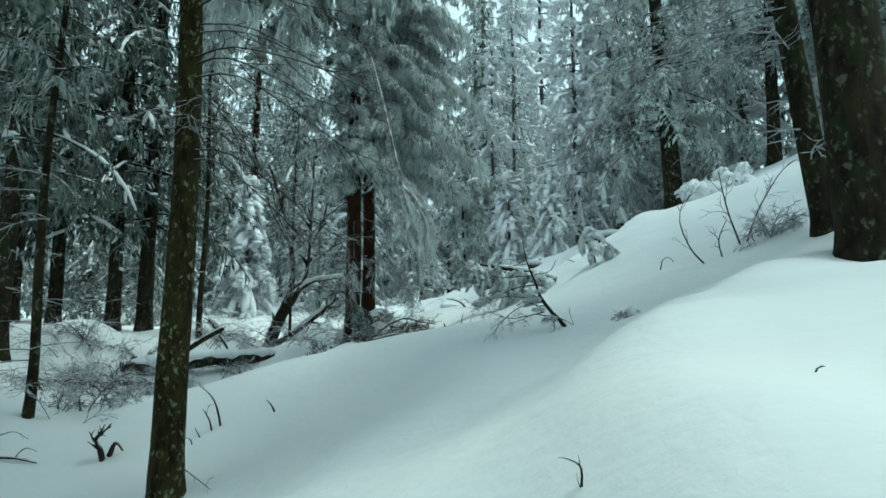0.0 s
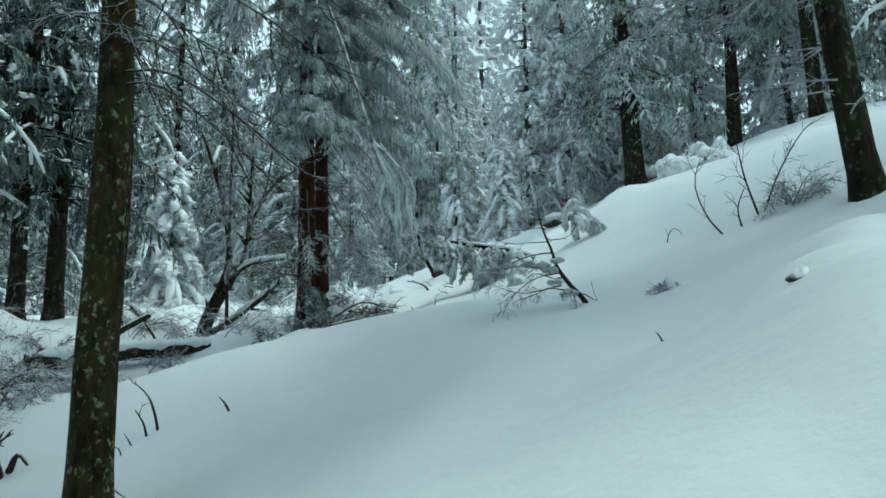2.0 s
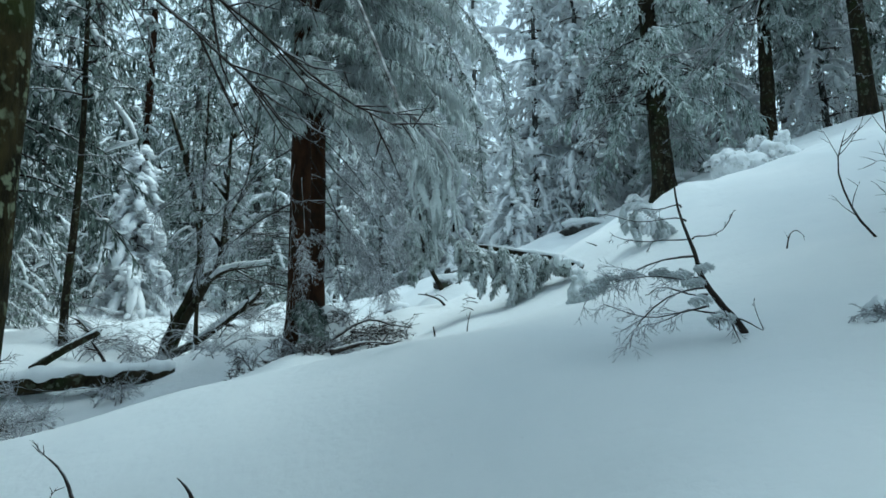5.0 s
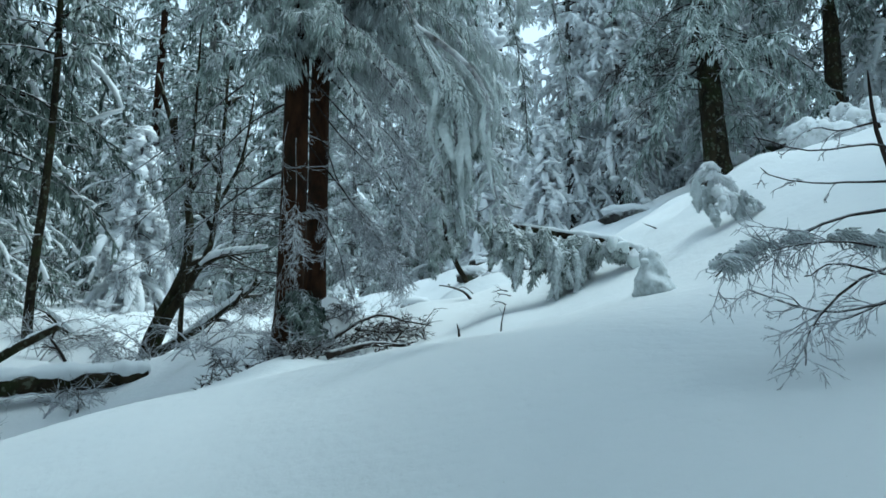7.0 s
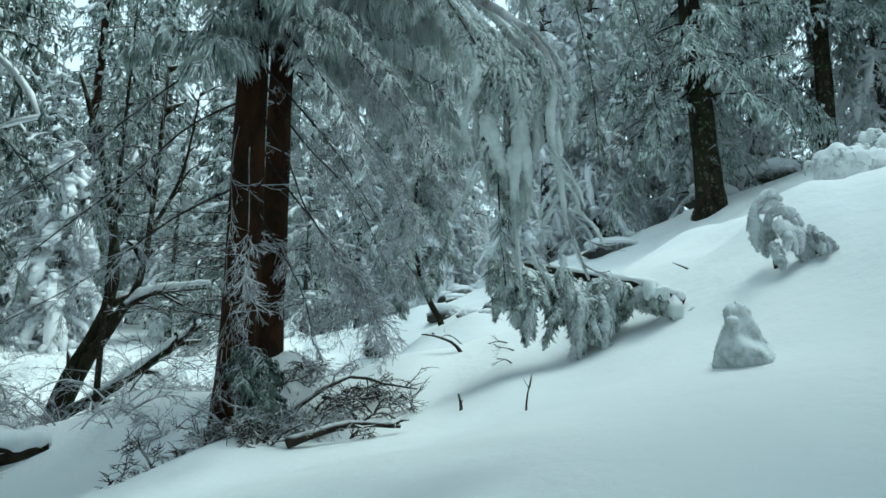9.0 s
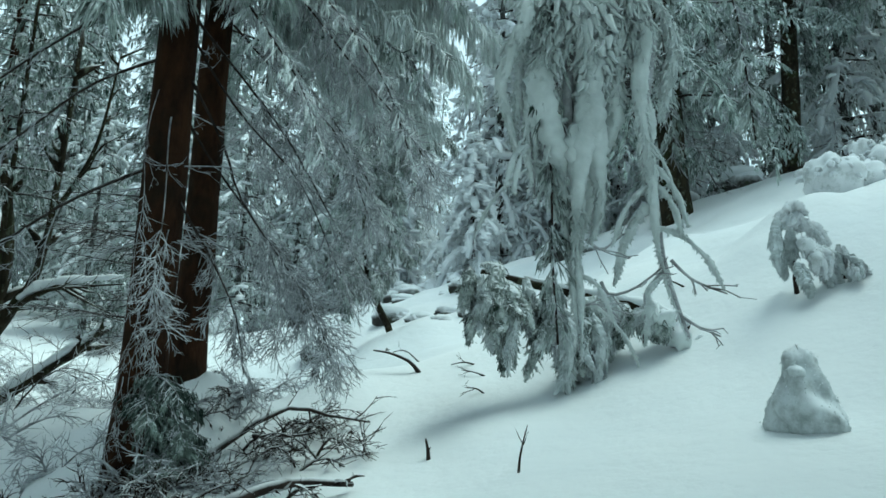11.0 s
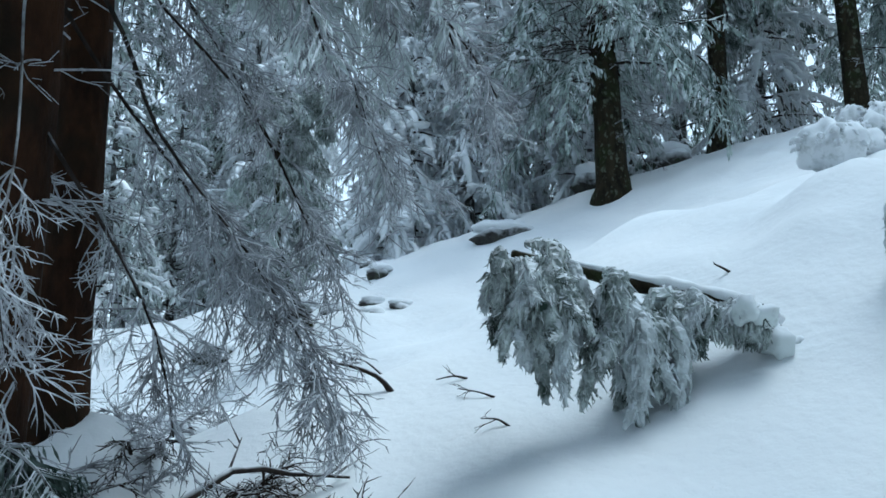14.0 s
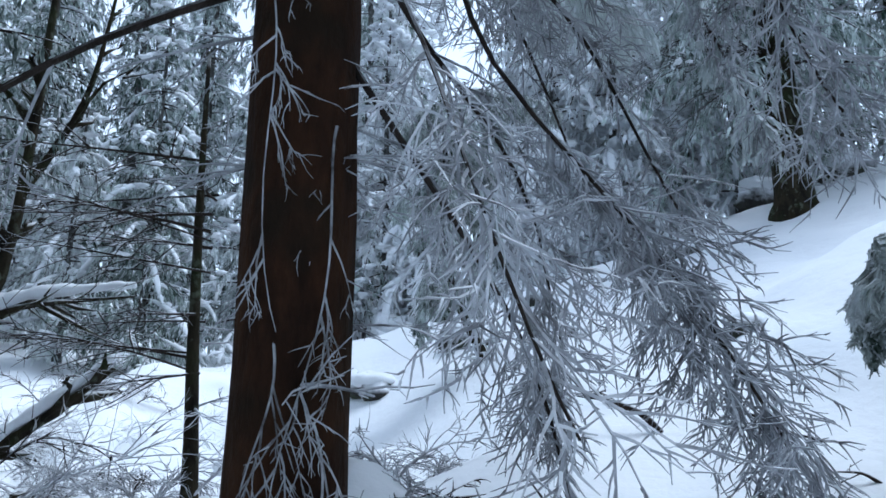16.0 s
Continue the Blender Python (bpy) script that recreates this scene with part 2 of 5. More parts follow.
def thing(name, place, label, category, group="", turn=0.0, scale=1.0):
    ob = new(name)
    ob.empty_display_size = 0.2
    ob.matrix_basis = pose(*place, 0, 0, turn) @ Matrix.Diagonal((scale, scale, scale, 1))
    return tagged(ob, label, category, group)


# ---------------------------------------------------------------- the snow-covered ground
PLANE = (2.31, 0.14, 0.07)
NEAR_SWELLS = [
    (0.07, 0.22, 0.35, 0.16, -0.08, -0.05),
    (-0.27, -0.38, 0.1, 0.18, -0.08, -0.1),
    (-0.58, -0.84, -0.02, -0.11, -0.21, 0.02),
    (-0.02, 0.08, 0.32, -0.03, -0.27, -0.07),
    (-0.65, 0.05, -0.21, -0.47, -0.07, -0.08),
    (-0.8, -0.2, -0.08, -0.44, 0.5, 0.13),
    (0.32, 0.04, 0.11, -0.31, -0.11, -0.38),
    (-0.03, -0.47, -0.62, -0.2, -0.32, -0.41),
]
FAR_SWELLS = [
    (0.24, -2.5, -0.94, 0.28),
    (1.85, -0.91, -0.02, 1.07),
    (1.03, -1.57, 1.21, 2.47),
    (0.98, 1.3, -2.49, -0.05),
]


# hummocks and drifts: x, y, reach, rise
MOUNDS = ((3.9, 17.55, 0.26, 0.22), (4.6, 17.9, 0.34, 0.26), (5.1, 17.7, 0.3, 0.2), (5.0, 8.1, 0.6, -0.22), (5.0, 21.0, 0.7, 0.3), (1.8, 6.4, 0.25, 0.10), (2.9, 8.9, 0.62, 0.26), (1.68, 6.0, 0.3, -0.06), (1.6, 7.85, 0.13, -0.07), (1.8, 14.2, 0.9, 0.12), (1.0, 3.9, 0.6, -0.12), (1.0, 2.7, 0.6, -0.08), (1.9, 5.3, 0.9, 0.02), (-2.8, 25.5, 0.6, 0.45), (-4.2, 27.0, 0.8, 0.5), (-1.2, 27.2, 0.5, 0.35),
          (-6.3, 25.6, 0.7, 0.5), (-3.2, 29.0, 0.7, 0.5), (-8.2, 26.5, 0.8, 0.45), (-0.6, 24.6, 0.4, 0.3), (-9.0, 18.6, 0.9, 0.7), (-6.1, 21.9, 0.5, 0.5), (-7.2, 22.6, 0.8, 0.45), (0.2, 19.4, 0.5, 0.12), (-0.2, 21.2, 0.8, -0.3), (-5.4, 21.7, 0.9, -0.45), (1.2, 23.8, 0.9, 0.45), (4.3, 18.4, 0.7, -0.25), (-2.1, 16.3, 0.6, 0.25), (-1.0, 21.0, 0.6, -0.25), (-1.72, 17.95, 0.5, 0.78), (-0.6, 18.9, 0.45, 0.22), (-1.95, 22.9, 0.6, 0.2), (-0.9, 24.6, 1.3, -0.4), (-1.4, 26.8, 1.4, -0.5), (-3.6, 20.4, 0.5, 0.2), (-4.6, 24.2, 0.6, 0.3), (-2.6, 19.2, 0.35, 0.15), (0.9, 21.3, 0.4, 0.15))


def height(x, y):
    """The snow's surface: a hillside that climbs ahead and to the right, with drifts and hollows."""
    x, y = np.asarray(x, float), np.asarray(y, float)
    fx, fy = np.clip(x, -40, 40), np.clip(y, -20, 70)
    z = PLANE[0] + PLANE[1] * fx + PLANE[2] * fy
    for j, row in enumerate(NEAR_SWELLS):
        for i, a in enumerate(row):
            z = z + a * np.exp(-((x + 6 - (0, 2.5, 5, 7.5, 10, 13)[i]) ** 2 + (y - 3 - 3 * j) ** 2) / 11.52)
    for j, row in enumerate(FAR_SWELLS):
        for i, a in enumerate(row):
            z = z + a * np.exp(-((x + 18 - 12 * i) ** 2 + (y - 14 * j) ** 2) / 128.0)
    for bx, by, a in ((30, 28, 0.02), (12, 56, 0.26), (-14, 56, 0.07)):
        z = z + a * np.exp(-((x - bx) ** 2 + (y - by) ** 2) / 392.0)
    z = z + 0.05 * np.sin(0.9 * x + 0.5 * y + 0.8) * np.sin(0.6 * y - 0.7 * x) + 0.02 * np.sin(2.3 * x - 1.1 * y) * np.sin(1.9 * y + 0.6 * x + 1.0)
    # the bank above the trough of the path
    edge = 0.42 + 0.085 * np.clip(y - 2.5, 0, 9) ** 2
    wide = 0.14 + 0.03 * np.clip(y - 2, 0, 8)
    z = z + 0.42 / (1 + np.exp(np.clip(-(x - edge) / wide, -60, 60))) * np.clip((12.5 - y) / 4, 0, 1) * np.clip((y + 3) / 3, 0, 1) * np.exp(-np.clip(x - edge - 0.5, 0, None) / 2.2)
    z = z - 0.20 * np.exp(-((x - edge + 0.9 + 0.12 * y) / (0.7 + 0.06 * y)) ** 2) * np.clip((11 - y) / 4, 0, 1)
    z = z + 0.045 * np.sin(3.1 * x + 1.7 * y) * np.sin(2.6 * y - 1.9 * x + 0.7) * np.clip((y - 14) / 3, 0, 1)
    for bx, by, r, a in MOUNDS:
        z = z + a * np.exp(-((x - bx) ** 2 + (y - by) ** 2) / (2 * r * r))
    return z


def H(x, y):
    return float(height(x, y))


def ground():
    xs = np.concatenate([np.linspace(-300, -32, 22)[:-1], np.arange(-32, -10, 0.8), np.arange(-10, -3, 0.25), np.arange(-3, 6, 0.15), np.arange(6, 14, 0.25), np.arange(14, 34, 0.8), np.linspace(34, 300, 22)])
    ys = np.concatenate([np.linspace(-250, -14, 16)[:-1], np.arange(-14, -2, 0.6), np.arange(-2, 10, 0.15), np.arange(10, 30, 0.25), np.arange(30, 62, 0.8), np.linspace(62, 400, 22)])
    X, Y = np.meshgrid(xs, ys)
    Z = height(X, Y)
    g = Geo()
    nx = len(xs)
    k, i = np.meshgrid(np.arange(len(ys) - 1), np.arange(nx - 1), indexing="ij")
    f = np.stack([k * nx + i, k * nx + i + 1, (k + 1) * nx + i + 1, (k + 1) * nx + i], -1).reshape(-1, 4)
    g.add(np.stack([X, Y, Z], -1).reshape(-1, 3), f)
    ob = new("ground", g.mesh("ground", [SNOW]))
    tagged(ob, "smooth deep snow on a forest hillside with soft drifts", "snow", kind="structure")


ground()


# ---------------------------------------------------------------- trees
def trunk_geo(h, r, rnd, lean=(0, 0), sides=14, flare=0.45, taper=0.75, bend=0.0, depth=0.5):
    g = Geo()
    s = np.concatenate([[-depth, -0.15, 0.0, 0.12, 0.3, 0.6], np.linspace(1.0, h, max(6, int(h * 1.6)))])
    x = lean[0] * s + bend * np.sin(s * 0.7 + rnd.uniform(0, 6)) * np.minimum(s, 1.0)
    y = lean[1] * s + bend * np.sin(s * 0.6 + rnd.uniform(0, 6)) * np.minimum(s, 1.0)
    rad = r * (1 - taper * np.clip(s / h, 0, 1)) * (1 + flare * np.exp(-np.clip(s + 0.1, 0, None) / 0.28))
    g.tube(np.stack([x, y, s], -1), rad, sides, 0, 0.05, rnd)
    return g


def bough_path(rnd, az, z0, length, rise, droop, steps=9, lean=(0, 0)):
    s = np.linspace(0, length, steps)
    out = s * (1 - 0.12 * droop * (s / length) ** 2)
    z = z0 + rise * s - droop * 0.32 * length * (s / length) ** 1.8
    sway = np.sin(s * 1.3 + rnd.uniform(0, 6)) * 0.06 * length
    c, d = math.cos(az), math.sin(az)
    return np.stack([lean[0] * z0 + c * out - d * sway, lean[1] * z0 + d * out + c * sway, z], -1)


def smooth_path(points, steps=12):
    """A soft curve through a few points."""
    p = np.asarray(points, float)
    t = np.linspace(0, len(p) - 1, steps)
    k = np.clip(t.astype(int), 0, len(p) - 2)
    u = (t - k)[:, None]
    p0, p1, p2, p3 = p[np.clip(k - 1, 0, None)], p[k], p[k + 1], p[np.clip(k + 2, None, len(p) - 1)]
    return 0.5 * (2 * p1 + (p2 - p0) * u + (2 * p0 - 5 * p1 + 4 * p2 - p3) * u ** 2 + (3 * p1 - p0 - 3 * p2 + p3) * u ** 3)


def along(rnd, path, n, start):
    d = np.diff(path, axis=0)
    cum = np.concatenate([[0], np.cumsum(np.linalg.norm(d, axis=1))])
    s = rnd.uniform(start, 1.0, n) * cum[-1]
    at = np.stack([np.interp(s, cum, path[:, q]) for q in range(3)], -1)
    grad = np.gradient(path, axis=0)
    fwd = np.stack([np.interp(s, cum, grad[:, q]) for q in range(3)], -1)
    fwd /= np.linalg.norm(fwd, axis=1)[:, None] + 1e-9
    return at, fwd, s / cum[-1], cum[-1]


def sideways(rnd, fwd, spread=0.35):
    side = np.cross(fwd, (0, 0, 1.0)) + rnd.normal(0, spread, fwd.shape)
    side -= fwd * (side * fwd).sum(1)[:, None]
    side /= np.linalg.norm(side, axis=1)[:, None] + 1e-9
    return side * rnd.choice([-1.0, 1.0], len(fwd))[:, None]


def hang(g, rnd, path, per_metre, width, drop, radius, mat, start=0.15, hairy=4, stiff=0.25):
    """Side twigs along a bough, each carrying drooping tassels of needles."""
    total = np.linalg.norm(np.diff(path, axis=0), axis=1).sum()
    n = max(3, int(total * per_metre))
    at, fwd, s, total = along(rnd, path, n, start)
    w = width * (0.35 + 0.65 * (1 - s) ** 0.6) * rnd.uniform(0.5, 1.1, n)
    end = at + sideways(rnd, fwd) * w[:, None] + fwd * (w * rnd.uniform(0.2, 0.8, n))[:, None]
    end[:, 2] -= w * rnd.uniform(0.25, 0.8, n)
    g.spikes(at, end, radius * 0.8, mat, rnd)
    q = np.repeat(np.arange(n), int(hairy * 1.3 + 0.5))
    u = rnd.uniform(0.05, 1.0, len(q))
    b = at[q] + (end[q] - at[q]) * u[:, None] + rnd.normal(0, radius * 0.5, (len(q), 3))
    ln = drop * rnd.uniform(0.3, 1.25, len(q)) * (0.6 + 0.5 * (1 - s[q])) * (1.1 - 0.5 * u)
    sway = rnd.normal(0, stiff * 0.45, (n, 2))
    dirs = np.stack([sway[q, 0] + rnd.normal(0, stiff * 0.4, len(q)), sway[q, 1] + rnd.normal(0, stiff * 0.4, len(q)), -np.ones(len(q))], -1) + (end[q] - at[q]) / (w[q][:, None] + 1e-6) * 0.4
    dirs /= np.linalg.norm(dirs, axis=1)[:, None]
    g.blades(b, b + dirs * ln[:, None], radius * 0.9 * rnd.uniform(0.5, 1.5, len(q)), mat, rnd)


def spray(g, rnd, path, per_metre=16, width=0.5, subs=7, sub=0.14, radius=0.006, mat=0, start=0.12, droop=0.35, third=0):
    """A bough of bare, rime-coated twigs: side twigs in two bent lengths, with finer twigs on them."""
    total = np.linalg.norm(np.diff(path, axis=0), axis=1).sum()
    n = max(4, int(total * per_metre))
    at, fwd, s, total = along(rnd, path, n, start)
    w = width * (0.25 + 0.75 * (1 - s) ** 0.7) * rnd.uniform(0.45, 1.15, n)
    side = sideways(rnd, fwd, 0.45)
    one = side * 0.75 + fwd * rnd.uniform(0.45, 1.0, n)[:, None]
    one[:, 2] -= droop * rnd.uniform(0.2, 1.0, n)
    one /= np.linalg.norm(one, axis=1)[:, None]
    two = one + fwd * 0.3 + rnd.normal(0, 0.18, (n, 3))
    two[:, 2] -= droop * rnd.uniform(0.3, 1.2, n)
    two /= np.linalg.norm(two, axis=1)[:, None]
    mid = at + one * (w * 0.5)[:, None]
    end = mid + two * (w * 0.5)[:, None]
    g.spikes(at, at + (mid - at) * 1.5, radius * 1.15, mat, rnd)
    g.spikes(mid, end, radius, mat, rnd)
    q = np.repeat(np.arange(n), subs)
    u = rnd.uniform(0.12, 1.0, len(q))
    first = u < 0.5
    b = np.where(first[:, None], at[q] + (mid - at)[q] * (2 * u)[:, None], mid[q] + (end - mid)[q] * (2 * u - 1)[:, None])
    ax = np.where(first[:, None], one[q], two[q])
    d = ax * 0.8 + sideways(rnd, ax, 0.5) * 0.75
    d[:, 2] -= droop * rnd.uniform(0.0, 0.9, len(q))
    d /= np.linalg.norm(d, axis=1)[:, None]
    ln = sub * rnd.uniform(0.4, 1.3, len(q)) * (1.15 - 0.6 * u)
    tip = b + d * ln[:, None]
    g.spikes(b, tip, radius * 0.75, mat, rnd)
    if third:
        k = np.repeat(np.arange(len(q)), third)
        b3 = b[k] + (tip - b)[k] * rnd.uniform(0.15, 0.95, len(k))[:, None]
        d3 = d[k] * 0.8 + sideways(rnd, d[k], 0.6) * 0.7
        d3[:, 2] -= droop * 0.4
        g.spikes(b3, b3 + d3 * (sub * 0.4 * rnd.uniform(0.4, 1.2, len(k)))[:, None], radius * 0.55, mat, rnd)


def dead_branch(rnd, path, r0, subs=7, length=0.4, mat=0, frost=0):
    """One bare branch with a few twigs."""
    g = Geo()
    g.tube(path, np.linspace(r0, max(0.003, r0 * 0.2), len(path)), 5, mat)
    at, fwd, s, total = along(rnd, path, subs, 0.15)
    d = fwd * 0.8 + sideways(rnd, fwd, 0.4) * 0.7
    d[:, 2] -= 0.15
    ln = length * rnd.uniform(0.4, 1.2, subs) * (1.1 - 0.6 * s)
    for a, q, l in zip(at, d, ln):
        e = a + q * l
        m = (a + e) / 2 + rnd.normal(0, 0.05 * l, 3)
        g.tube([a, m, e], [r0 * 0.45, r0 * 0.35, 0.002], 4, mat)
        for j in range(frost):
            b = a + (e - a) * rnd.uniform(0.3, 1.0)
            g.tube([b, b + (q * 0.6 + rnd.normal(0, 0.4, 3)) * l * 0.4], [r0 * 0.25, 0.0015], 3, mat)
    return g


def crown_boughs(rnd, h, crown_from, reach, whorl, droop, lean, top_limit):
    z = crown_from
    while z < min(h - 0.3, top_limit):
        k = rnd.integers(3, 6)
        a0 = rnd.uniform(0, 6.28)
        up = (z - crown_from) / (h - crown_from)
        for i in range(k):
            length = reach * (1.02 - up) ** 0.8 * rnd.uniform(0.6, 1.1) + 0.25
            yield bough_path(rnd, a0 + i * 6.28 / k + rnd.uniform(-0.4, 0.4), z + rnd.uniform(-0.2, 0.2), length, rnd.uniform(-0.1, 0.25), droop * rnd.uniform(0.7, 1.4), 8, lean), length
        z += whorl * rnd.uniform(0.7, 1.3)


def snow_pad(g, rnd, p, size, mat, count=4):
    """Small uneven cushions of snow along the outer half of a bough."""
    for k in range(count):
        q = p[int(rnd.integers(2, len(p)))] + np.array((0, 0, 0.02)) + rnd.normal(0, 0.06, 3) * (1, 1, 0.3)
        s = size * rnd.uniform(0.6, 1.5)
        g.lump(q, (s * rnd.uniform(0.5, 1.6), s * rnd.uniform(0.5, 1.6), s * rnd.uniform(0.3, 0.5)), mat, rnd, 0.28, 5, 7)


def spruce(seed, h, r, crown_from, reach, per_metre=10, hairy=4, drop=0.42, radius=0.03, droop=1.0, dead=14, whorl=0.5, lean=(0, 0), load=0.0, loaded=1.0, snow_pads=0.0, bend=0.02, top_limit=99.0, pad=0.09, pads=4, flare=0.45):
    """The trunk, the crown and the dead lower twigs of one forest spruce."""
    rnd = np.random.default_rng(seed)
    trunk = trunk_geo(h, r, rnd, lean, bend=bend, flare=flare)
    crown = Geo()
    for p, length in crown_boughs(rnd, h, crown_from, reach, whorl, droop, lean, top_limit):
        crown.tube(p, np.linspace(0.022 + 0.006 * length, 0.006, 8), 3, 1)
        hang(crown, rnd, p, per_metre, 0.20 * length + 0.12, drop, radius, 0, 0.12, hairy)
        if load and rnd.uniform() < loaded:  # snow lying along the bough
            q = p[1:] + np.array((0, 0, load * 0.3))
            crown.tube(q, load * np.interp(np.arange(len(q)), [0, 2, len(q) - 2, len(q) - 1], [0.3, 0.8, 1.0, 0.45]) * rnd.uniform(0.7, 1.2), 6, 2, 0.25, rnd, 0.65)
            for j in range(3):
                k = int(rnd.integers(2, len(q)))
                e = q[k] + np.array((rnd.normal(0, 0.25), rnd.normal(0, 0.25), -rnd.uniform(0.1, 0.35))) * length * 0.35
                crown.tube([q[k], (q[k] + e) / 2 + np.array((0, 0, 0.04)), e], [load * 0.6, load * 0.75, load * 0.3], 5, 2, 0.25, rnd, 0.75)
        if rnd.uniform() < snow_pads:
            snow_pad(crown, rnd, p, pad, 2, pads)
    twigs = Geo()
    for i in range(dead):
        az = rnd.uniform(0, 6.28)
        p = bough_path(rnd, az, rnd.uniform(0.8, max(1.5, crown_from * 1.5)), rnd.uniform(0.5, 2.0), rnd.uniform(-0.15, 0.3), rnd.uniform(0.2, 0.9), 6, lean)
        twigs.tube(p, np.linspace(0.014, 0.004, 6), 3, 0)
        spray(twigs, rnd, p, 5, 0.5, 3, 0.2, 0.006, 0, 0.2, 0.2)
    return trunk, crown, twigs


def tree_meshes(seed, bark, needles, **kw):
    t, c, d = spruce(seed, **kw)
    return t.mesh("trunk", [bark]), c.mesh("crown", [needles, TWIG_DARK, SNOW]), (d.mesh("deadwood", [TWIG_GREY]) if d.v else None)


def plant(meshes, x, y, label, group="", turn=0.0, scale=1.0, sink=0.0, name="spruce_tree"):
    ob = thing(name, (x, y, H(x, y) - sink), label, "tree", group, turn, scale)
    part("trunk", meshes[0], None, ob)
    if meshes[1]:
        part("crown", meshes[1], None, ob)
    if meshes[2]:
        tagged(part("deadwood", meshes[2], None, ob), kind="stuff")
    return ob


def near_spruce(seed, x, y, label, group, bark, h, r, lean=(0, 0), bend=0.02, flare=0.45):
    """A tree that the camera passes closely: its boughs and dead branches are added one by one."""
    ob = thing("spruce_tree", (x, y, H(x, y)), label, "tree", group)
    part("trunk", trunk_geo(h, r, np.random.default_rng(seed), lean, 20, flare, bend=bend), bark, ob)
    return ob


def rime_bough(ob, seed, points, width=0.5, per_metre=16, subs=7, sub=0.14, radius=0.006, axis=0.014, droop=0.4, third=0, needles=None, steps=12, drop=0.0, hair=0, frost=None):
    rnd = np.random.default_rng(seed)
    p = smooth_path(points, steps) - np.array(ob.matrix_basis.translation)
    g = Geo()
    g.tube(p, np.linspace(axis, 0.004, len(p)), 5, 1)
    spray(g, rnd, p, per_metre, width, subs, sub, radius, 0, 0.12, droop, third)
    if hair:
        hang(g, rnd, p, hair, width * 0.7, drop, radius * 1.9, 2, 0.2, 7, 0.3)
    part("bough", g, [frost or FROST_TWIG, TWIG_DARK, needles or FROST_PALE], ob, smooth=False)


def around(ob, seed, count, z_from, z_to, length, az=(0, 6.28), lean=(0, 0), **kw):
    rnd = np.random.default_rng(seed)
    base = np.array(ob.matrix_basis.translation)
    for i in range(count):
        z = z_from + (z_to - z_from) * (i + rnd.uniform(0, 1)) / count
        p = bough_path(rnd, rnd.uniform(*az), z, length * rnd.uniform(0.6, 1.15), rnd.uniform(-0.1, 0.2), rnd.uniform(0.9, 1.6), 7, lean)
        rime_bough(ob, seed * 100 + i, p + base, **kw)


def dead_around(ob, seed, count, z_from, z_to, length, r=0.014, az=(0, 6.28), lean=(0, 0), mat=None, droop=(0.1, 0.8), subs=6, frost=1):
    rnd = np.random.default_rng(seed)
    for i in range(count):
        p = bough_path(rnd, rnd.uniform(*az), rnd.uniform(z_from, z_to), length * rnd.uniform(0.4, 1.2), rnd.uniform(-0.2, 0.2), rnd.uniform(*droop), 7, lean)
        part("dead_branch", dead_branch(rnd, p, r * rnd.uniform(0.7, 1.3), subs, 0.4 * length, 0, frost), mat or TWIG_GREY, ob, smooth=False)


def curvy(g, rnd, base, d, ln, rad, mat=0, steps=5, wander=0.22, droop=0.12, sides=3, taper=0.72):
    """Many bent, tapering twigs at once; gives back their lines."""
    n = len(base)
    ln, rad = np.broadcast_to(ln, (n,)), np.broadcast_to(rad, (n,))
    d = d / (np.linalg.norm(d, axis=1)[:, None] + 1e-9)
    bend = rnd.normal(0, wander, (n, 3))
    a = np.cross(d, rnd.normal(size=(n, 3)))
    a /= np.linalg.norm(a, axis=1)[:, None] + 1e-9
    b = np.cross(d, a)
    line, rings = [base], []
    for s in range(steps):
        d = d + bend * 0.5 + rnd.normal(0, wander * 0.6, (n, 3)) - np.array((0, 0, droop))
        d /= np.linalg.norm(d, axis=1)[:, None]
        line.append(line[-1] + d * (ln / steps)[:, None])
    line = np.stack(line, 1)
    for s in range(steps + 1):
        r = rad * (1 - taper * s / steps)
        for q in np.arange(sides) * 2 * math.pi / sides:
            rings.append(line[:, s] + r[:, None] * (math.cos(q) * a + math.sin(q) * b))
    v = np.stack(rings, 1)
    o = (np.arange(n) * (steps + 1) * sides)[:, None, None]
    k, i = np.meshgrid(np.arange(steps), np.arange(sides), indexing="ij")
    j = (i + 1) % sides
    f = np.stack([k * sides + i, k * sides + j, k * sides + sides + j, k * sides + sides + i], -1).reshape(1, -1, 4)
    g.add(v.reshape(-1, 3), (f + o).reshape(-1, 4), mat)
    return line


def forks(rnd, line, per, lo=0.2, spread=0.75):
    """Starts and directions of side twigs on the given lines."""
    n, k = line.shape[0], line.shape[1] - 1
    q = np.repeat(np.arange(n), per)
    u = rnd.uniform(lo, 0.98, len(q)) * k
    i = np.minimum(u.astype(int), k - 1)
    p0, p1 = line[q, i], line[q, i + 1]
    d = (p1 - p0) / (np.linalg.norm(p1 - p0, axis=1)[:, None] + 1e-9)
    return p0 + (p1 - p0) * (u - i)[:, None], d * 0.8 + sideways(rnd, d, 0.6) * spread, u / k


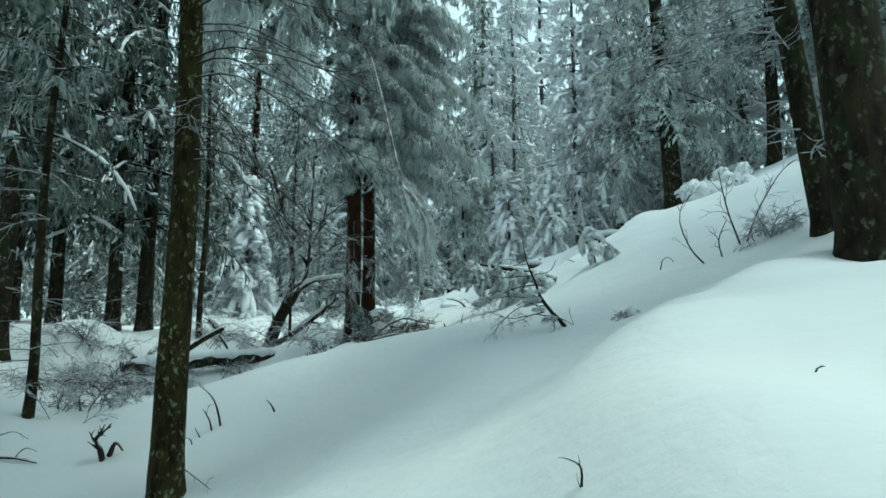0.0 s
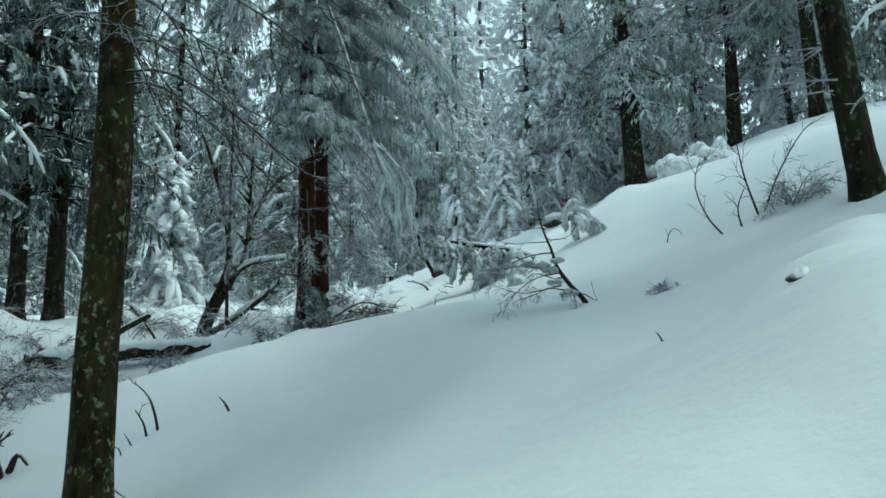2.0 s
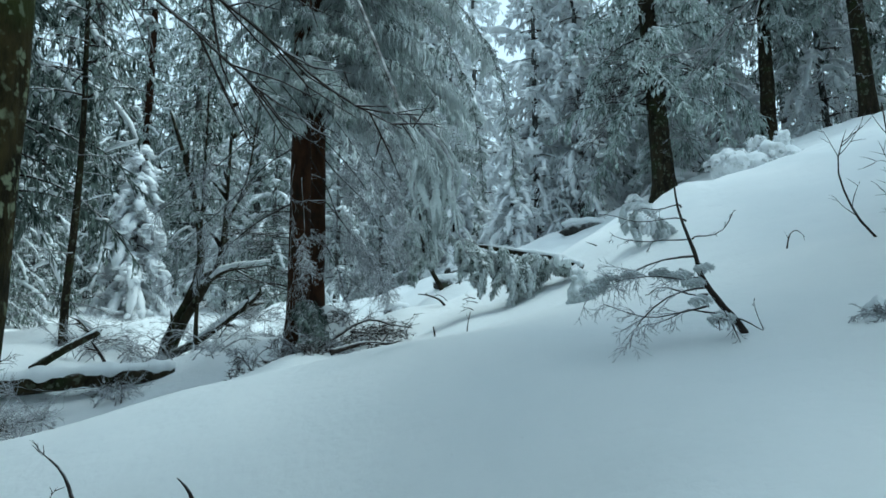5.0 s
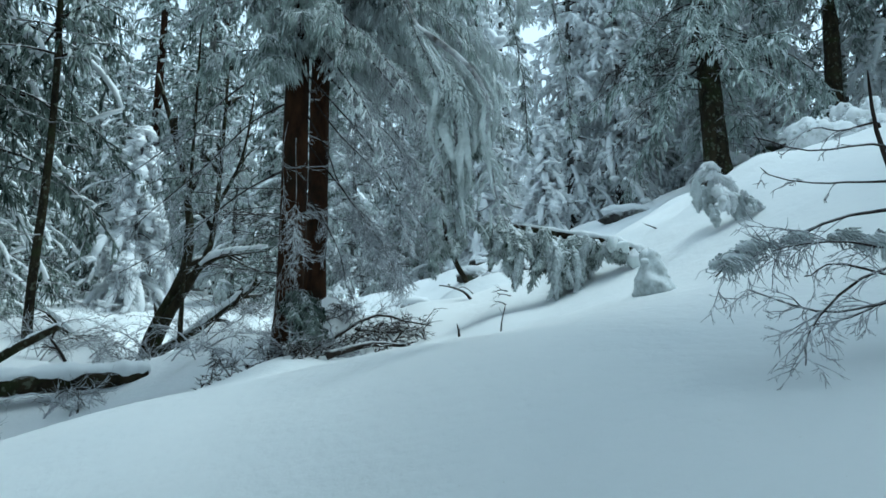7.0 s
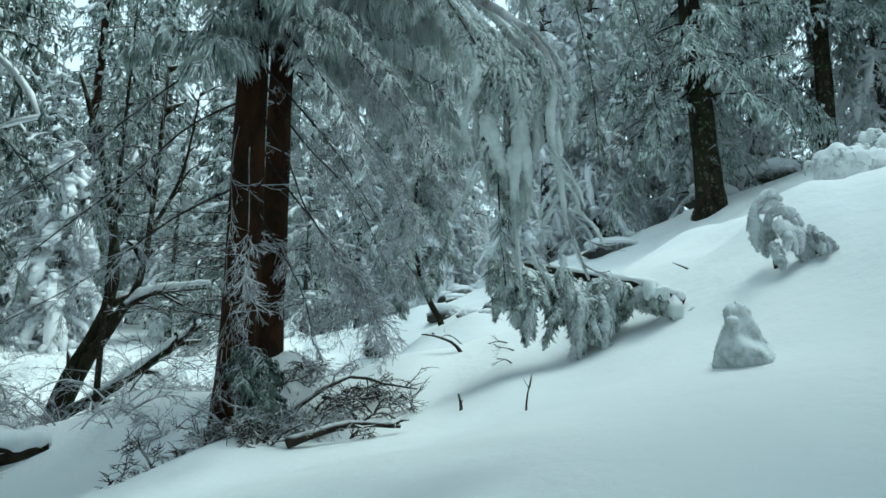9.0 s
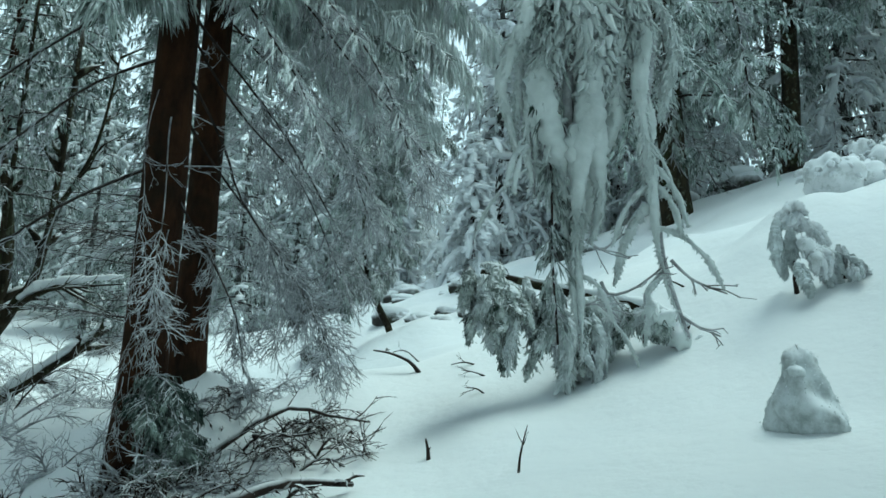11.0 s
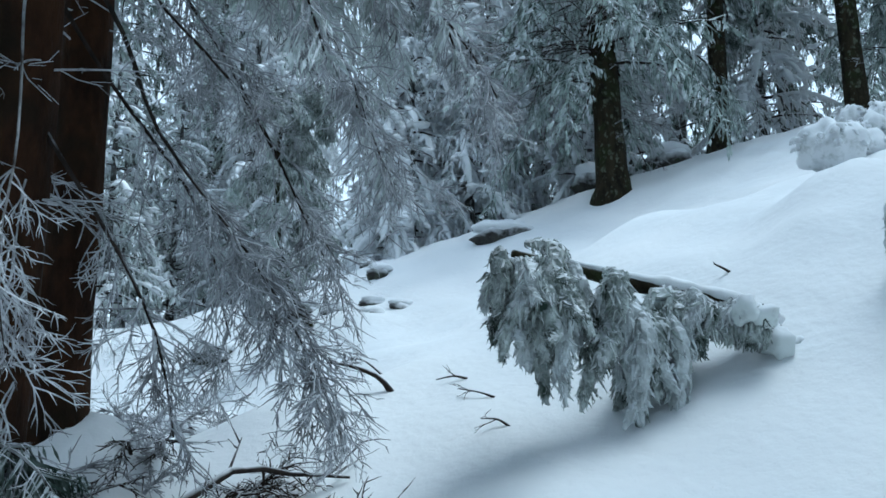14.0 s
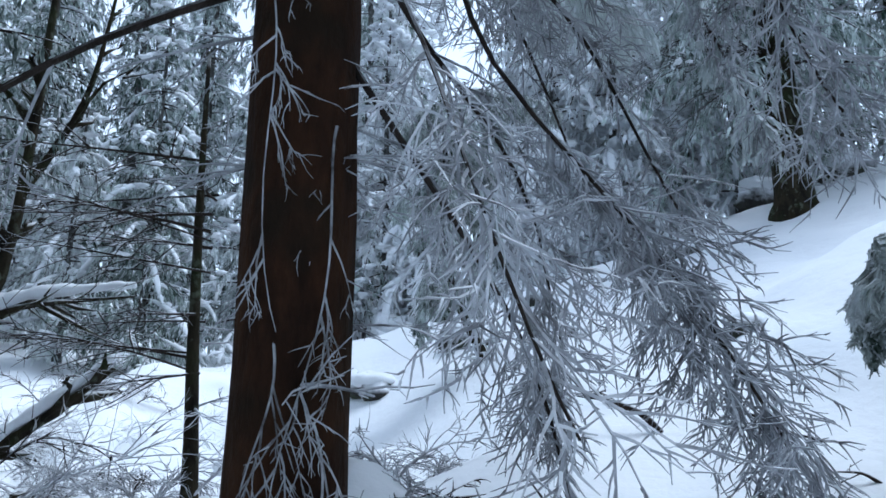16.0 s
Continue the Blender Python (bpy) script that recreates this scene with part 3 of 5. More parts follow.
def fan(ob, seed, points, reach=0.5, per_metre=9, second=5, third=3, radius=0.006, axis=0.016, droop=0.14, start=0.25, frost=None, steps=16, dark=None, tufts=0):
    """A drooping bough of bare twigs under rime, forking three times."""
    rnd = np.random.default_rng(seed)
    p = smooth_path(points, steps) - np.array(ob.matrix_basis.translation)
    g = Geo()
    s = np.linspace(0, 1, len(p))[:, None]
    p = p + s * (1.2 - s) * 0.09 * np.sin(s * rnd.uniform(4, 9, 3) + rnd.uniform(0, 6, 3))
    g.tube(p, axis * (1 - 0.72 * s[:, 0] ** 0.6), 6, 1, 0.1, rnd)
    total = np.linalg.norm(np.diff(p, axis=0), axis=1).sum()
    at, fwd, s, total = along(rnd, p, max(4, int(total * per_metre)), start)
    d = fwd * 0.85 + sideways(rnd, fwd, 0.7) * 0.65
    l1 = curvy(g, rnd, at, d, reach * (0.4 + 0.6 * np.sqrt(np.clip(1.25 - s, 0, 1))) * rnd.uniform(0.5, 1.15, len(at)), radius, 0, 6, 0.16, droop)
    b, d, u = forks(rnd, l1, second)
    l2 = curvy(g, rnd, b, d, reach * 0.5 * (1.15 - 0.7 * u) * rnd.uniform(0.5, 1.2, len(b)), radius * 0.8, 0, 4, 0.16, droop * 0.8)
    if third:
        b, d, u = forks(rnd, l2, third)
        curvy(g, rnd, b, d, reach * 0.22 * (1.15 - 0.6 * u) * rnd.uniform(0.5, 1.3, len(b)), radius * 0.62, 0, 3, 0.2, droop * 0.5)
    for k in range(tufts):
        q = l1[int(rnd.integers(0, len(l1))), int(rnd.integers(2, 6))]
        g.lump(q + np.array((0, 0, 0.012)), rnd.uniform(0.012, 0.03, 3), 2, rnd, 0.2, 6, 8)
    part("bough", g, [frost or FROST_TWIG, dark or TWIG_DARK, SNOW], ob, smooth=False)


def rime_mass(g, rnd, path, radii, rags, mat=0, flat=0.8, core=0.68, shag=1.0):
    """A hanging body of thick rime: a core wrapped in many ragged strands that follow its fall."""
    k = len(path)
    p = smooth_path(path, k * 7)
    r = np.interp(np.linspace(0, 1, len(p)), np.linspace(0, 1, len(radii)), radii)
    g.tube(p, np.maximum(r * core, 0.003), 12, mat, 0.2, rnd, flat)
    n = rags * 4
    at, fwd, u, total = along(rnd, p, n, 0.0)
    rad = np.interp(u, np.linspace(0, 1, len(r)), r)
    side = sideways(rnd, fwd, 0.9)
    base = at + side * (rad * rnd.uniform(0.35, 0.85, n))[:, None]
    d = fwd * 0.6 + side * 0.45 + np.array((0, 0, -0.55))
    line = curvy(g, rnd, base, d, shag * (rad * 0.68 + 0.014) * rnd.uniform(0.3, 1.5, n), (0.10 * rad + 0.003) * rnd.uniform(0.5, 1.5, n), mat, 3, 0.25, 0.15, 4, 0.7)
    b, d, q = forks(rnd, line, 3, 0.1, 0.7)
    g.spikes(b, b + d * ((0.18 * np.repeat(rad, 3) + 0.010) * rnd.uniform(0.5, 1.3, len(b)))[:, None], 0.03 * np.repeat(rad, 3) + 0.002, mat, rnd)


# the reddish trunk that the path leads to
tree_l = near_spruce(11, -2.05, 16.75, "tall spruce with reddish bark and long drooping rime-covered boughs", "spruces by the path", BARK_RED, 19, 0.178, (0.001, 0.0), flare=0.25)
MOVED = np.array((0.15, -0.6, 0.0))
# rime-heavy boughs that hide the upper trunk
around(tree_l, 101, 52, 3.6, 10.0, 1.35, az=(3.7, 5.8), per_metre=14, width=0.5, subs=6, sub=0.15, radius=0.007, droop=0.9, hair=44, drop=0.32, needles=FROST_GREEN)
# seed 106: wide boughs added high above the view to shade the snow
around(tree_l, 106, 22, 8.5, 13.0, 4.2, az=(2.4, 5.4), per_metre=5, width=0.9, subs=3, radius=0.02, droop=0.9, hair=14, drop=0.5, needles=FROST_GREEN)
around(tree_l, 105, 16, 4.4, 11.5, 2.6, az=(-0.5, 3.4), per_metre=14, width=0.5, subs=7, sub=0.17, radius=0.007, droop=0.7, hair=18, drop=0.22, needles=FROST_GREEN)
# drooping boughs that end in fans of rime-coated twigs
for i, (reach, dense, start, pts) in enumerate((
        (0.50, 26, 0.55, ((-2.0, 16.7, 4.9), (-1.63, 16.65, 4.25), (-1.42, 16.6, 3.77), (-1.03, 16.45, 3.2), (-0.85, 16.38, 2.85), (-0.72, 16.32, 2.6))),
        (0.32, 15, 0.62, ((-2.02, 16.6, 4.4), (-1.98, 16.2, 3.95), (-1.95, 15.85, 3.45), (-1.92, 15.6, 3.1), (-1.86, 15.48, 2.85), (-1.80, 15.43, 2.65))),
        (0.60, 14, 0.25, ((-1.95, 16.7, 5.6), (-1.3, 16.5, 4.9), (-0.75, 16.3, 4.2), (-0.45, 16.2, 3.6))),
        (0.60, 14, 0.30, ((-1.9, 16.65, 6.2), (-1.1, 16.3, 5.4), (-0.4, 16.05, 4.5), (-0.1, 15.9, 3.9))),
        (0.55, 13, 0.25, ((-1.95, 16.8, 5.2), (-1.45, 16.85, 4.5), (-0.95, 16.8, 3.9), (-0.6, 16.75, 3.3))),
        (0.55, 13, 0.30, ((-1.95, 16.8, 4.5), (-1.55, 16.95, 4.0), (-1.2, 17.0, 3.4), (-1.0, 17.0, 2.9))),
        (0.45, 12, 0.30, ((-1.98, 16.7, 3.9), (-1.7, 16.6, 3.4), (-1.45, 16.5, 2.85), (-1.32, 16.45, 2.45))),
        (0.60, 11, 0.25, ((-1.95, 16.9, 5.4), (-1.2, 17.4, 4.7), (-0.6, 17.7, 4.0), (-0.2, 17.8, 3.4))))):
    fan(tree_l, 300 + i, pts, reach, dense, 6 if i != 1 else 4, 3, 0.0062 if i != 1 else 0.0038, 0.015 if i != 1 else 0.008, 0.13, start)
for i, pts in enumerate((((-1.9, 16.7, 6.6), (-1.2, 16.3, 5.7), (-0.55, 16.0, 4.8), (-0.25, 15.9, 4.0)), ((-1.9, 16.8, 6.0), (-1.2, 16.9, 5.2), (-0.6, 16.8, 4.4), (-0.25, 16.75, 3.7)), ((-1.95, 16.6, 5.9), (-1.5, 16.2, 5.2), (-1.1, 15.9, 4.5), (-0.9, 15.8, 3.9)))):
    rime_bough(tree_l, 330 + i, pts, 0.42, 22, 7, 0.16, 0.006, 0.016, 0.8, 1, hair=26, drop=0.16, needles=FROST_PALE)
# boughs to the other side
for i, pts in enumerate((
        ((-2.3, 17.3, 4.9), (-2.8, 17.0, 4.4), (-3.4, 16.8, 3.7), (-3.9, 16.7, 3.1)),
        ((-2.3, 17.3, 4.0), (-2.9, 17.3, 3.6), (-3.6, 17.2, 3.0), (-4.2, 17.2, 2.6)),
        ((-2.3, 17.4, 5.6), (-3.0, 17.5, 5.1), (-3.8, 17.6, 4.4), (-4.5, 17.6, 3.8)))):
    fan(tree_l, 320 + i, np.array(pts) + MOVED, 0.6, 9, 5, 2, 0.006, 0.016, 0.12, 0.25)
# frosted twigs that trail down the face of the trunk
for i, pts in enumerate((((-2.28, 17.2, 4.6), (-2.33, 17.13, 4.0), (-2.30, 17.12, 3.4), (-2.24, 17.12, 2.9)), ((-2.1, 17.2, 3.5), (-2.14, 17.13, 3.1), (-2.2, 17.12, 2.6), (-2.24, 17.1, 2.2)),
                         ((-2.25, 17.2, 2.9), (-2.28, 17.08, 2.5), (-2.32, 17.04, 2.0)), ((-2.15, 17.2, 2.7), (-2.1, 17.06, 2.3), (-2.14, 17.02, 1.8)),
                         ((-2.2, 17.2, 2.5), (-2.18, 17.1, 2.1), (-2.12, 17.04, 1.6)), ((-2.3, 17.2, 2.4), (-2.34, 17.1, 2.0), (-2.28, 17.04, 1.6)), ((-2.12, 17.2, 2.2), (-2.06, 17.12, 1.9), (-2.1, 17.04, 1.55)))):
    fan(tree_l, 340 + i, np.array(pts) + MOVED, 0.28, 10, 3, 2, 0.0038, 0.005, 0.22, 0.05, dark=TWIG_GREY, frost=TWIG_GREY)
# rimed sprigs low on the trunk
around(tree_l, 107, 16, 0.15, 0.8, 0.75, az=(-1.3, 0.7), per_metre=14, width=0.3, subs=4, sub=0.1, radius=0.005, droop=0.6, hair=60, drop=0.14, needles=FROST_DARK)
dead_around(tree_l, 102, 10, 0.5, 3.0, 0.7, 0.007, frost=2, mat=FROST_TWIG)
for i, pts in enumerate((((-2.1, 17.3, 9.0), (-0.9, 15.0, 7.0), (-0.1, 13.7, 5.4), (0.2, 13.4, 4.2), (0.24, 13.3, 3.3)), ((-2.1, 17.3, 9.6), (-0.6, 15.2, 7.6), (0.35, 13.8, 5.6), (0.58, 13.4, 4.3), (0.63, 13.3, 3.4)))):
    rime_bough(tree_l, 362 + i, pts, 0.26, 14, 5, 0.10, 0.0045, 0.005, 0.8, 1, hair=30, drop=0.12, needles=FROST_DRAPE)

rime_bough(tree_l, 366, ((-2.1, 17.3, 9.5), (-1.5, 15.4, 7.4), (-0.8, 13.3, 4.4), (-0.53, 12.80, 3.61), (-0.52, 12.84, 3.37), (-0.50, 12.87, 3.18), (-0.47, 12.89, 2.98), (-0.46, 12.92, 2.82), (-0.44, 12.94, 2.65), (-0.42, 12.96, 2.49)), 0.22, 12, 5, 0.09, 0.003, 0.005, 0.7, hair=30, drop=0.12, needles=FROST_DRAPE)


def rime_curtain(g, r, path, radii, rags, count, spread):
    """Many overlapping strands of rime that hang side by side and end raggedly."""
    p = smooth_path(path, 40)
    rad = np.interp(np.linspace(0, 1, 40), np.linspace(0, 1, len(radii)), radii)
    high = np.clip((p[:, 2] - p[-1, 2] - 0.35) / 0.8, 0, 1) * np.clip(2.4 - (p[:, 2] - p[-1, 2]), 0, 1)
    for k in range(count):
        off = 0.0 if k == 0 else -1 + 2 * (k - r.uniform(0, 1)) / (count - 1)
        q = p.copy()
        wave = np.sin(np.linspace(0, r.uniform(4, 9), 40) + r.uniform(0, 6)) + 0.6 * np.sin(np.linspace(0, r.uniform(12, 20), 40) + r.uniform(0, 6))
        q[:, 0] += (off + 0.22 * wave) * (rad * 0.9 + spread * high)
        q[:, 1] += r.normal(0, 0.5) * rad
        end = 40 if k == 0 else int(40 * (1 - (0.15 + 0.45 * abs(off)) * r.uniform(0.4, 1.1)))
        lumpy = 1 + 0.36 * np.sin(np.linspace(0, r.uniform(14, 26), 40) + r.uniform(0, 6)) + 0.18 * np.sin(np.linspace(0, r.uniform(30, 44), 40) + r.uniform(0, 6))
        w = (rad * r.uniform(0.34, 0.58) + 0.09 * spread * high) * lumpy if count > 1 else rad * lumpy * 0.85
        w = w[:end] * np.interp(np.arange(end), [0, end - 8, end - 1], [1, 1, 0.12])
        rime_mass(g, r, q[:end:3], w[::3], max(24, rags // count), core=0.7 if count > 1 else 0.9, shag=0.7 if count > 1 else 0.4)


def hanging_rime(seed, lines, twigs):
    """The heavy bough that reaches far over the path and hangs in thick rime."""
    o = np.array(tree_l.matrix_basis.translation)
    r = np.random.default_rng(seed)
    for points, skip, radii, rags, count, spread in lines:
        p = np.array(points) - o + np.array((0.08, 0.0, -0.04))
        g = Geo()
        q = smooth_path(p, 24)
        g.tube(q, np.linspace(0.028 if skip else 0.012, 0.005, 24), 6, 1)
        rime_curtain(g, r, p[skip:], radii, rags, count, spread)
        for k in range(min(5, rags // 50)):  # side twigs under rime
            a = q[int(r.integers(9, 23))]
            d = np.array((r.choice((-1, 1)) * r.uniform(0.4, 1.0), r.normal(0, 0.4), -r.uniform(0.4, 1.3)))
            d *= r.uniform(0.12, 0.26) / np.linalg.norm(d)
            w = r.uniform(0.008, 0.017)
            rime_mass(g, r, [a, a + d * 0.4 + np.array((0, 0, 0.02)), a + d * 0.75, a + d + np.array((0, 0, -0.06))], (0.008, w, w * 0.5, w * 0.9, 0.004), 18, core=0.9, shag=0.4)
        part("bough", g, [FROST_HEAVY, TWIG_GREY], tree_l, "branch wrapped in thick hanging rime")
    for points in twigs:
        p = smooth_path(np.array(points), 8) - o + np.array((0.08, 0.0, -0.04))
        g = dead_branch(r, p, 0.006, 5, 0.12, 0, 1)
        part("twig", g, TWIG_GREY, tree_l, smooth=False)


hanging_rime(370, (
    (((-2.1, 17.3, 9.5), (-1.5, 15.4, 7.4), (-0.8, 13.3, 4.4), (-0.53, 12.80, 3.61), (-0.52, 12.84, 3.37), (-0.50, 12.87, 3.18), (-0.47, 12.89, 2.98), (-0.46, 12.92, 2.82), (-0.44, 12.94, 2.65), (-0.42, 12.96, 2.49)), 2, (0.015, 0.05, 0.095, 0.125, 0.085, 0.055, 0.045, 0.006), 1900, 8, 0.13),
    (((-0.55, 12.81, 3.61), (-0.62, 12.86, 3.45), (-0.63, 12.90, 3.23), (-0.61, 12.92, 3.10), (-0.59, 12.93, 2.99)), 0, (0.05, 0.05, 0.045, 0.035, 0.008), 200, 3, 0.03),
    (((-0.8, 13.3, 4.4), (-0.45, 12.85, 3.9), (-0.30, 12.73, 3.56), (-0.29, 12.77, 3.32), (-0.28, 12.79, 3.15), (-0.24, 12.81, 2.98), (-0.21, 12.83, 2.83), (-0.19, 12.83, 2.76), (-0.16, 12.84, 2.69), (-0.11, 12.84, 2.56)), 1, (0.012, 0.04, 0.065, 0.06, 0.045, 0.022, 0.012, 0.020, 0.006), 700, 4, 0.05),
    (((-0.19, 12.83, 2.77), (-0.24, 12.86, 2.70), (-0.24, 12.87, 2.64), (-0.24, 12.89, 2.54)), 0, (0.008, 0.010, 0.022, 0.005), 40, 1, 0.0),
    (((-0.26, 12.82, 2.97), (-0.30, 12.84, 2.91), (-0.32, 12.87, 2.84), (-0.34, 12.89, 2.72)), 0, (0.02, 0.016, 0.022, 0.006), 40, 1, 0.0)),
    (((-0.38, 12.90, 2.73), (-0.35, 12.90, 2.69), (-0.28, 12.87, 2.71), (-0.20, 12.83, 2.78)), ((-0.18, 12.82, 2.80), (-0.11, 12.81, 2.74), (-0.01, 12.78, 2.70)), ((-0.43, 12.90, 2.86), (-0.38, 12.89, 2.83), (-0.32, 12.86, 2.88)), ((-0.14, 12.84, 2.63), (-0.09, 12.83, 2.60), (-0.02, 12.81, 2.57)), ((-0.44, 12.94, 2.65), (-0.38, 12.92, 2.66), (-0.32, 12.90, 2.62))))

tree_r = near_spruce(12, -1.82, 18.0, "tall reddish-barked spruce with low frosted boughs behind another trunk", "spruces by the path", BARK_RED, 20, 0.158, flare=0.25)
around(tree_r, 111, 34, 3.6, 12.0, 3.0, az=(-0.9, 1.5), per_metre=12, width=0.55, subs=6, sub=0.18, radius=0.007, droop=0.9, hair=22, drop=0.26, needles=FROST_GREEN)
around(tree_r, 113, 22, 4.2, 12.0, 2.4, az=(1.5, 5.4), per_metre=12, width=0.5, subs=6, sub=0.18, radius=0.007, droop=0.9, hair=18, drop=0.26, needles=FROST_GREEN)
around(tree_r, 114, 24, 3.6, 9.5, 1.3, az=(3.8, 5.6), per_metre=14, width=0.5, subs=6, sub=0.15, radius=0.007, droop=0.9, hair=44, drop=0.32, needles=FROST_GREEN)
# grey-green boughs that hang like curtains beside the trunk
around(tree_r, 115, 34, 3.4, 9.5, 3.4, az=(-0.8, 1.3), per_metre=10, width=0.6, subs=5, sub=0.16, radius=0.007, droop=1.2, hair=64, drop=0.42, needles=FROST_PALE)
dead_around(tree_r, 112, 14, 0.6, 3.2, 0.8, 0.008, frost=2, mat=FROST_TWIG)

# lichen-mottled trunk near the start, with long bare limbs
tree_a = near_spruce(13, -3.36, 9.3, "slender trunk with brown bark mottled by pale lichen", "spruces by the path", BARK_LICHEN, 17, 0.205, (-0.004, 0), 0.03, 0.3)
rnd = np.random.default_rng(121)
for k in range(11):
    az, ln, z0, fall = rnd.uniform(-1.25, -0.15), rnd.uniform(1.5, 2.9), 4.2 + 0.22 * k + rnd.uniform(-0.1, 0.1), rnd.uniform(0.8, 1.6)
    p = smooth_path([(u * ln * math.cos(az + 0.25 * u), u * ln * math.sin(az + 0.25 * u), z0 + 0.1 * u - fall * v) for u, v in ((0, 0), (0.3, 0.1), (0.62, 0.5), (0.85, 0.85), (1.0, 1.0))], 12)
    part("dead_branch", dead_branch(rnd, p, rnd.uniform(0.011, 0.018), 12, 0.75, 0, 3), TWIG_DARK, tree_a, smooth=False)
dead_around(tree_a, 122, 8, 4.4, 7.0, 1.4, 0.008, lean=(-0.004, 0), mat=TWIG_GREY, droop=(0.4, 1.2), subs=8, frost=2)
# crown above the view, made wide and dense to shade the snow below
around(tree_a, 123, 46, 8.2, 14.0, 4.6, lean=(-0.004, 0), per_metre=6, radius=0.02, width=0.9, subs=3, hair=16, drop=0.55)

# stout leaning trunks on the slope
tree_r1 = near_spruce(14, 5.95, 11.1, "dark leaning spruce trunk with snowy dead stubs", "spruces on the slope", BARK_DARK, 18, 0.205, (-0.12, 0.0), 0.02)
dead_around(tree_r1, 131, 18, 0.9, 6.5, 1.5, 0.02, lean=(-0.12, 0), mat=FROST_TWIG, az=(1.6, 4.6), frost=2)
dead_around(tree_r1, 133, 12, 3.0, 6.8, 3.6, 0.015, az=(2.7, 3.7), lean=(-0.12, 0), mat=TWIG_GREY, droop=(0.5, 1.3), subs=16, frost=3)
# crown thickened on the path's side to keep sun off the trough
around(tree_r1, 132, 26, 4.8, 12.0, 3.6, lean=(-0.12, 0), per_metre=7, radius=0.012, width=0.7, subs=4, hair=16, drop=0.45, az=(1.2, 5.4))
tree_rb = near_spruce(15, 5.08, 8.4, "stout leaning spruce trunk with rough dark bark on the slope", "spruces on the slope", BARK_DARK, 18, 0.42, (-0.05, 0.0), 0.02, 0.35)
dead_around(tree_rb, 141, 8, 3.0, 7.5, 2.0, 0.02, lean=(-0.05, 0), mat=TWIG_GREY, az=(1.4, 4.4), frost=2)
# unseen high boughs, added on the path's side to shade the trough
around(tree_rb, 142, 40, 6.5, 13.0, 5.0, lean=(-0.05, 0), az=(1.6, 5.0), per_metre=6, radius=0.014, width=0.9, subs=4, hair=14, drop=0.5)

def snow_strip(path, radius, rnd, flat=0.7, sides=9):
    g = Geo()
    n = len(path)
    s = np.linspace(0, n - 1, n * 4)
    p = np.stack([np.interp(s, np.arange(n), np.asarray(path)[:, q]) for q in range(3)], -1)
    r = np.interp(s, np.arange(n), np.broadcast_to(radius, (n,))) * (1 + 0.18 * np.sin(s * 2.1 + rnd.uniform(0, 6)) + 0.10 * np.sin(s * 5.3 + rnd.uniform(0, 6)))
    g.tube(p, r, sides, 0, 0.05, rnd, flat)
    return g


# leaning slender spruce by the stream
lean_tree = thing("leaning_spruce", (1.24, 23.9, H(1.24, 23.9)), "slender crooked spruce leaning over the stream under pale rime", "tree", "spruces by the path")
g = Geo()
LEAN = [(0, 0, -0.4), (0, 0, 0), (-0.25, 0.05, 0.5), (-0.48, 0.1, 1.2), (-0.55, 0.1, 2.2), (-0.5, 0.1, 3.1), (-0.25, 0.0, 3.7), (0.25, -0.1, 3.75)]
g.tube(smooth_path(LEAN, 24), np.linspace(0.075, 0.015, 24), 9, 0, 0.06, np.random.default_rng(3))
part("trunk", g, BARK_DARK, lean_tree)
rnd = np.random.default_rng(31)
spine = smooth_path(LEAN, 24)
for i in range(44):
    k = int(rnd.integers(9, 24))
    b = spine[k] + np.array(lean_tree.matrix_basis.translation)
    p = bough_path(rnd, rnd.uniform(0, 6.28), 0, rnd.uniform(0.5, 1.15), rnd.uniform(0.0, 0.35), rnd.uniform(1.6, 2.8), 6) + b
    rime_bough(lean_tree, 3100 + i, p, 0.35, 12, 4, 0.14, 0.008, 0.012, 0.9, hair=48, drop=0.30, needles=FROST_DRAPE if i % 3 else FROST_GREEN)
crest = spine[17:] + np.array((0, 0, 0.05))
part("snow", snow_strip(crest, np.interp(np.arange(len(crest)), [0, 3, len(crest) - 1], [0.05, 0.16, 0.08]), rnd, 0.6), SNOW, lean_tree, "white snow capping the bowed top")

# hillside trees with boughs down to the snow
SLOPE = [tree_meshes(20 + i, BARK_DARK, FROST_GREEN, h=18 + i, r=(0.34, 0.25)[i], crown_from=(3.0, 4.2)[i], reach=(3.8, 3.0)[i], per_metre=11, hairy=5, drop=0.38, radius=0.028, dead=(14, 10)[i], droop=1.7, snow_pads=0.5, pad=0.06, lean=(-0.04, 0), top_limit=15, whorl=0.42) for i in range(2)]
hill_tree = plant(SLOPE[0], 8.3, 25.6, "hillside spruce with dark trunk and boughs hanging to the snow", "spruces on the slope", 105)
hill_tree.matrix_basis = pose(8.3, 25.6, H(8.3, 25.6))
dead_around(hill_tree, 165, 9, 1.6, 4.2, 3.6, 0.022, az=(2.7, 3.9), lean=(-0.04, 0), mat=TWIG_DARK, droop=(0.8, 1.5), subs=16, frost=3)
dead_around(hill_tree, 166, 6, 1.6, 4.2, 2.2, 0.018, az=(-0.6, 0.6), lean=(-0.04, 0), mat=TWIG_GREY, droop=(0.3, 0.9), subs=10, frost=2)
plant(SLOPE[1], 12.3, 26.3, "slim dark spruce on the slope beside a snowy rock", "spruces on the slope", 160)
plant(SLOPE[1], 13.8, 23.6, "brown-barked spruce standing on the snowy crest", "spruces on the slope", 10)

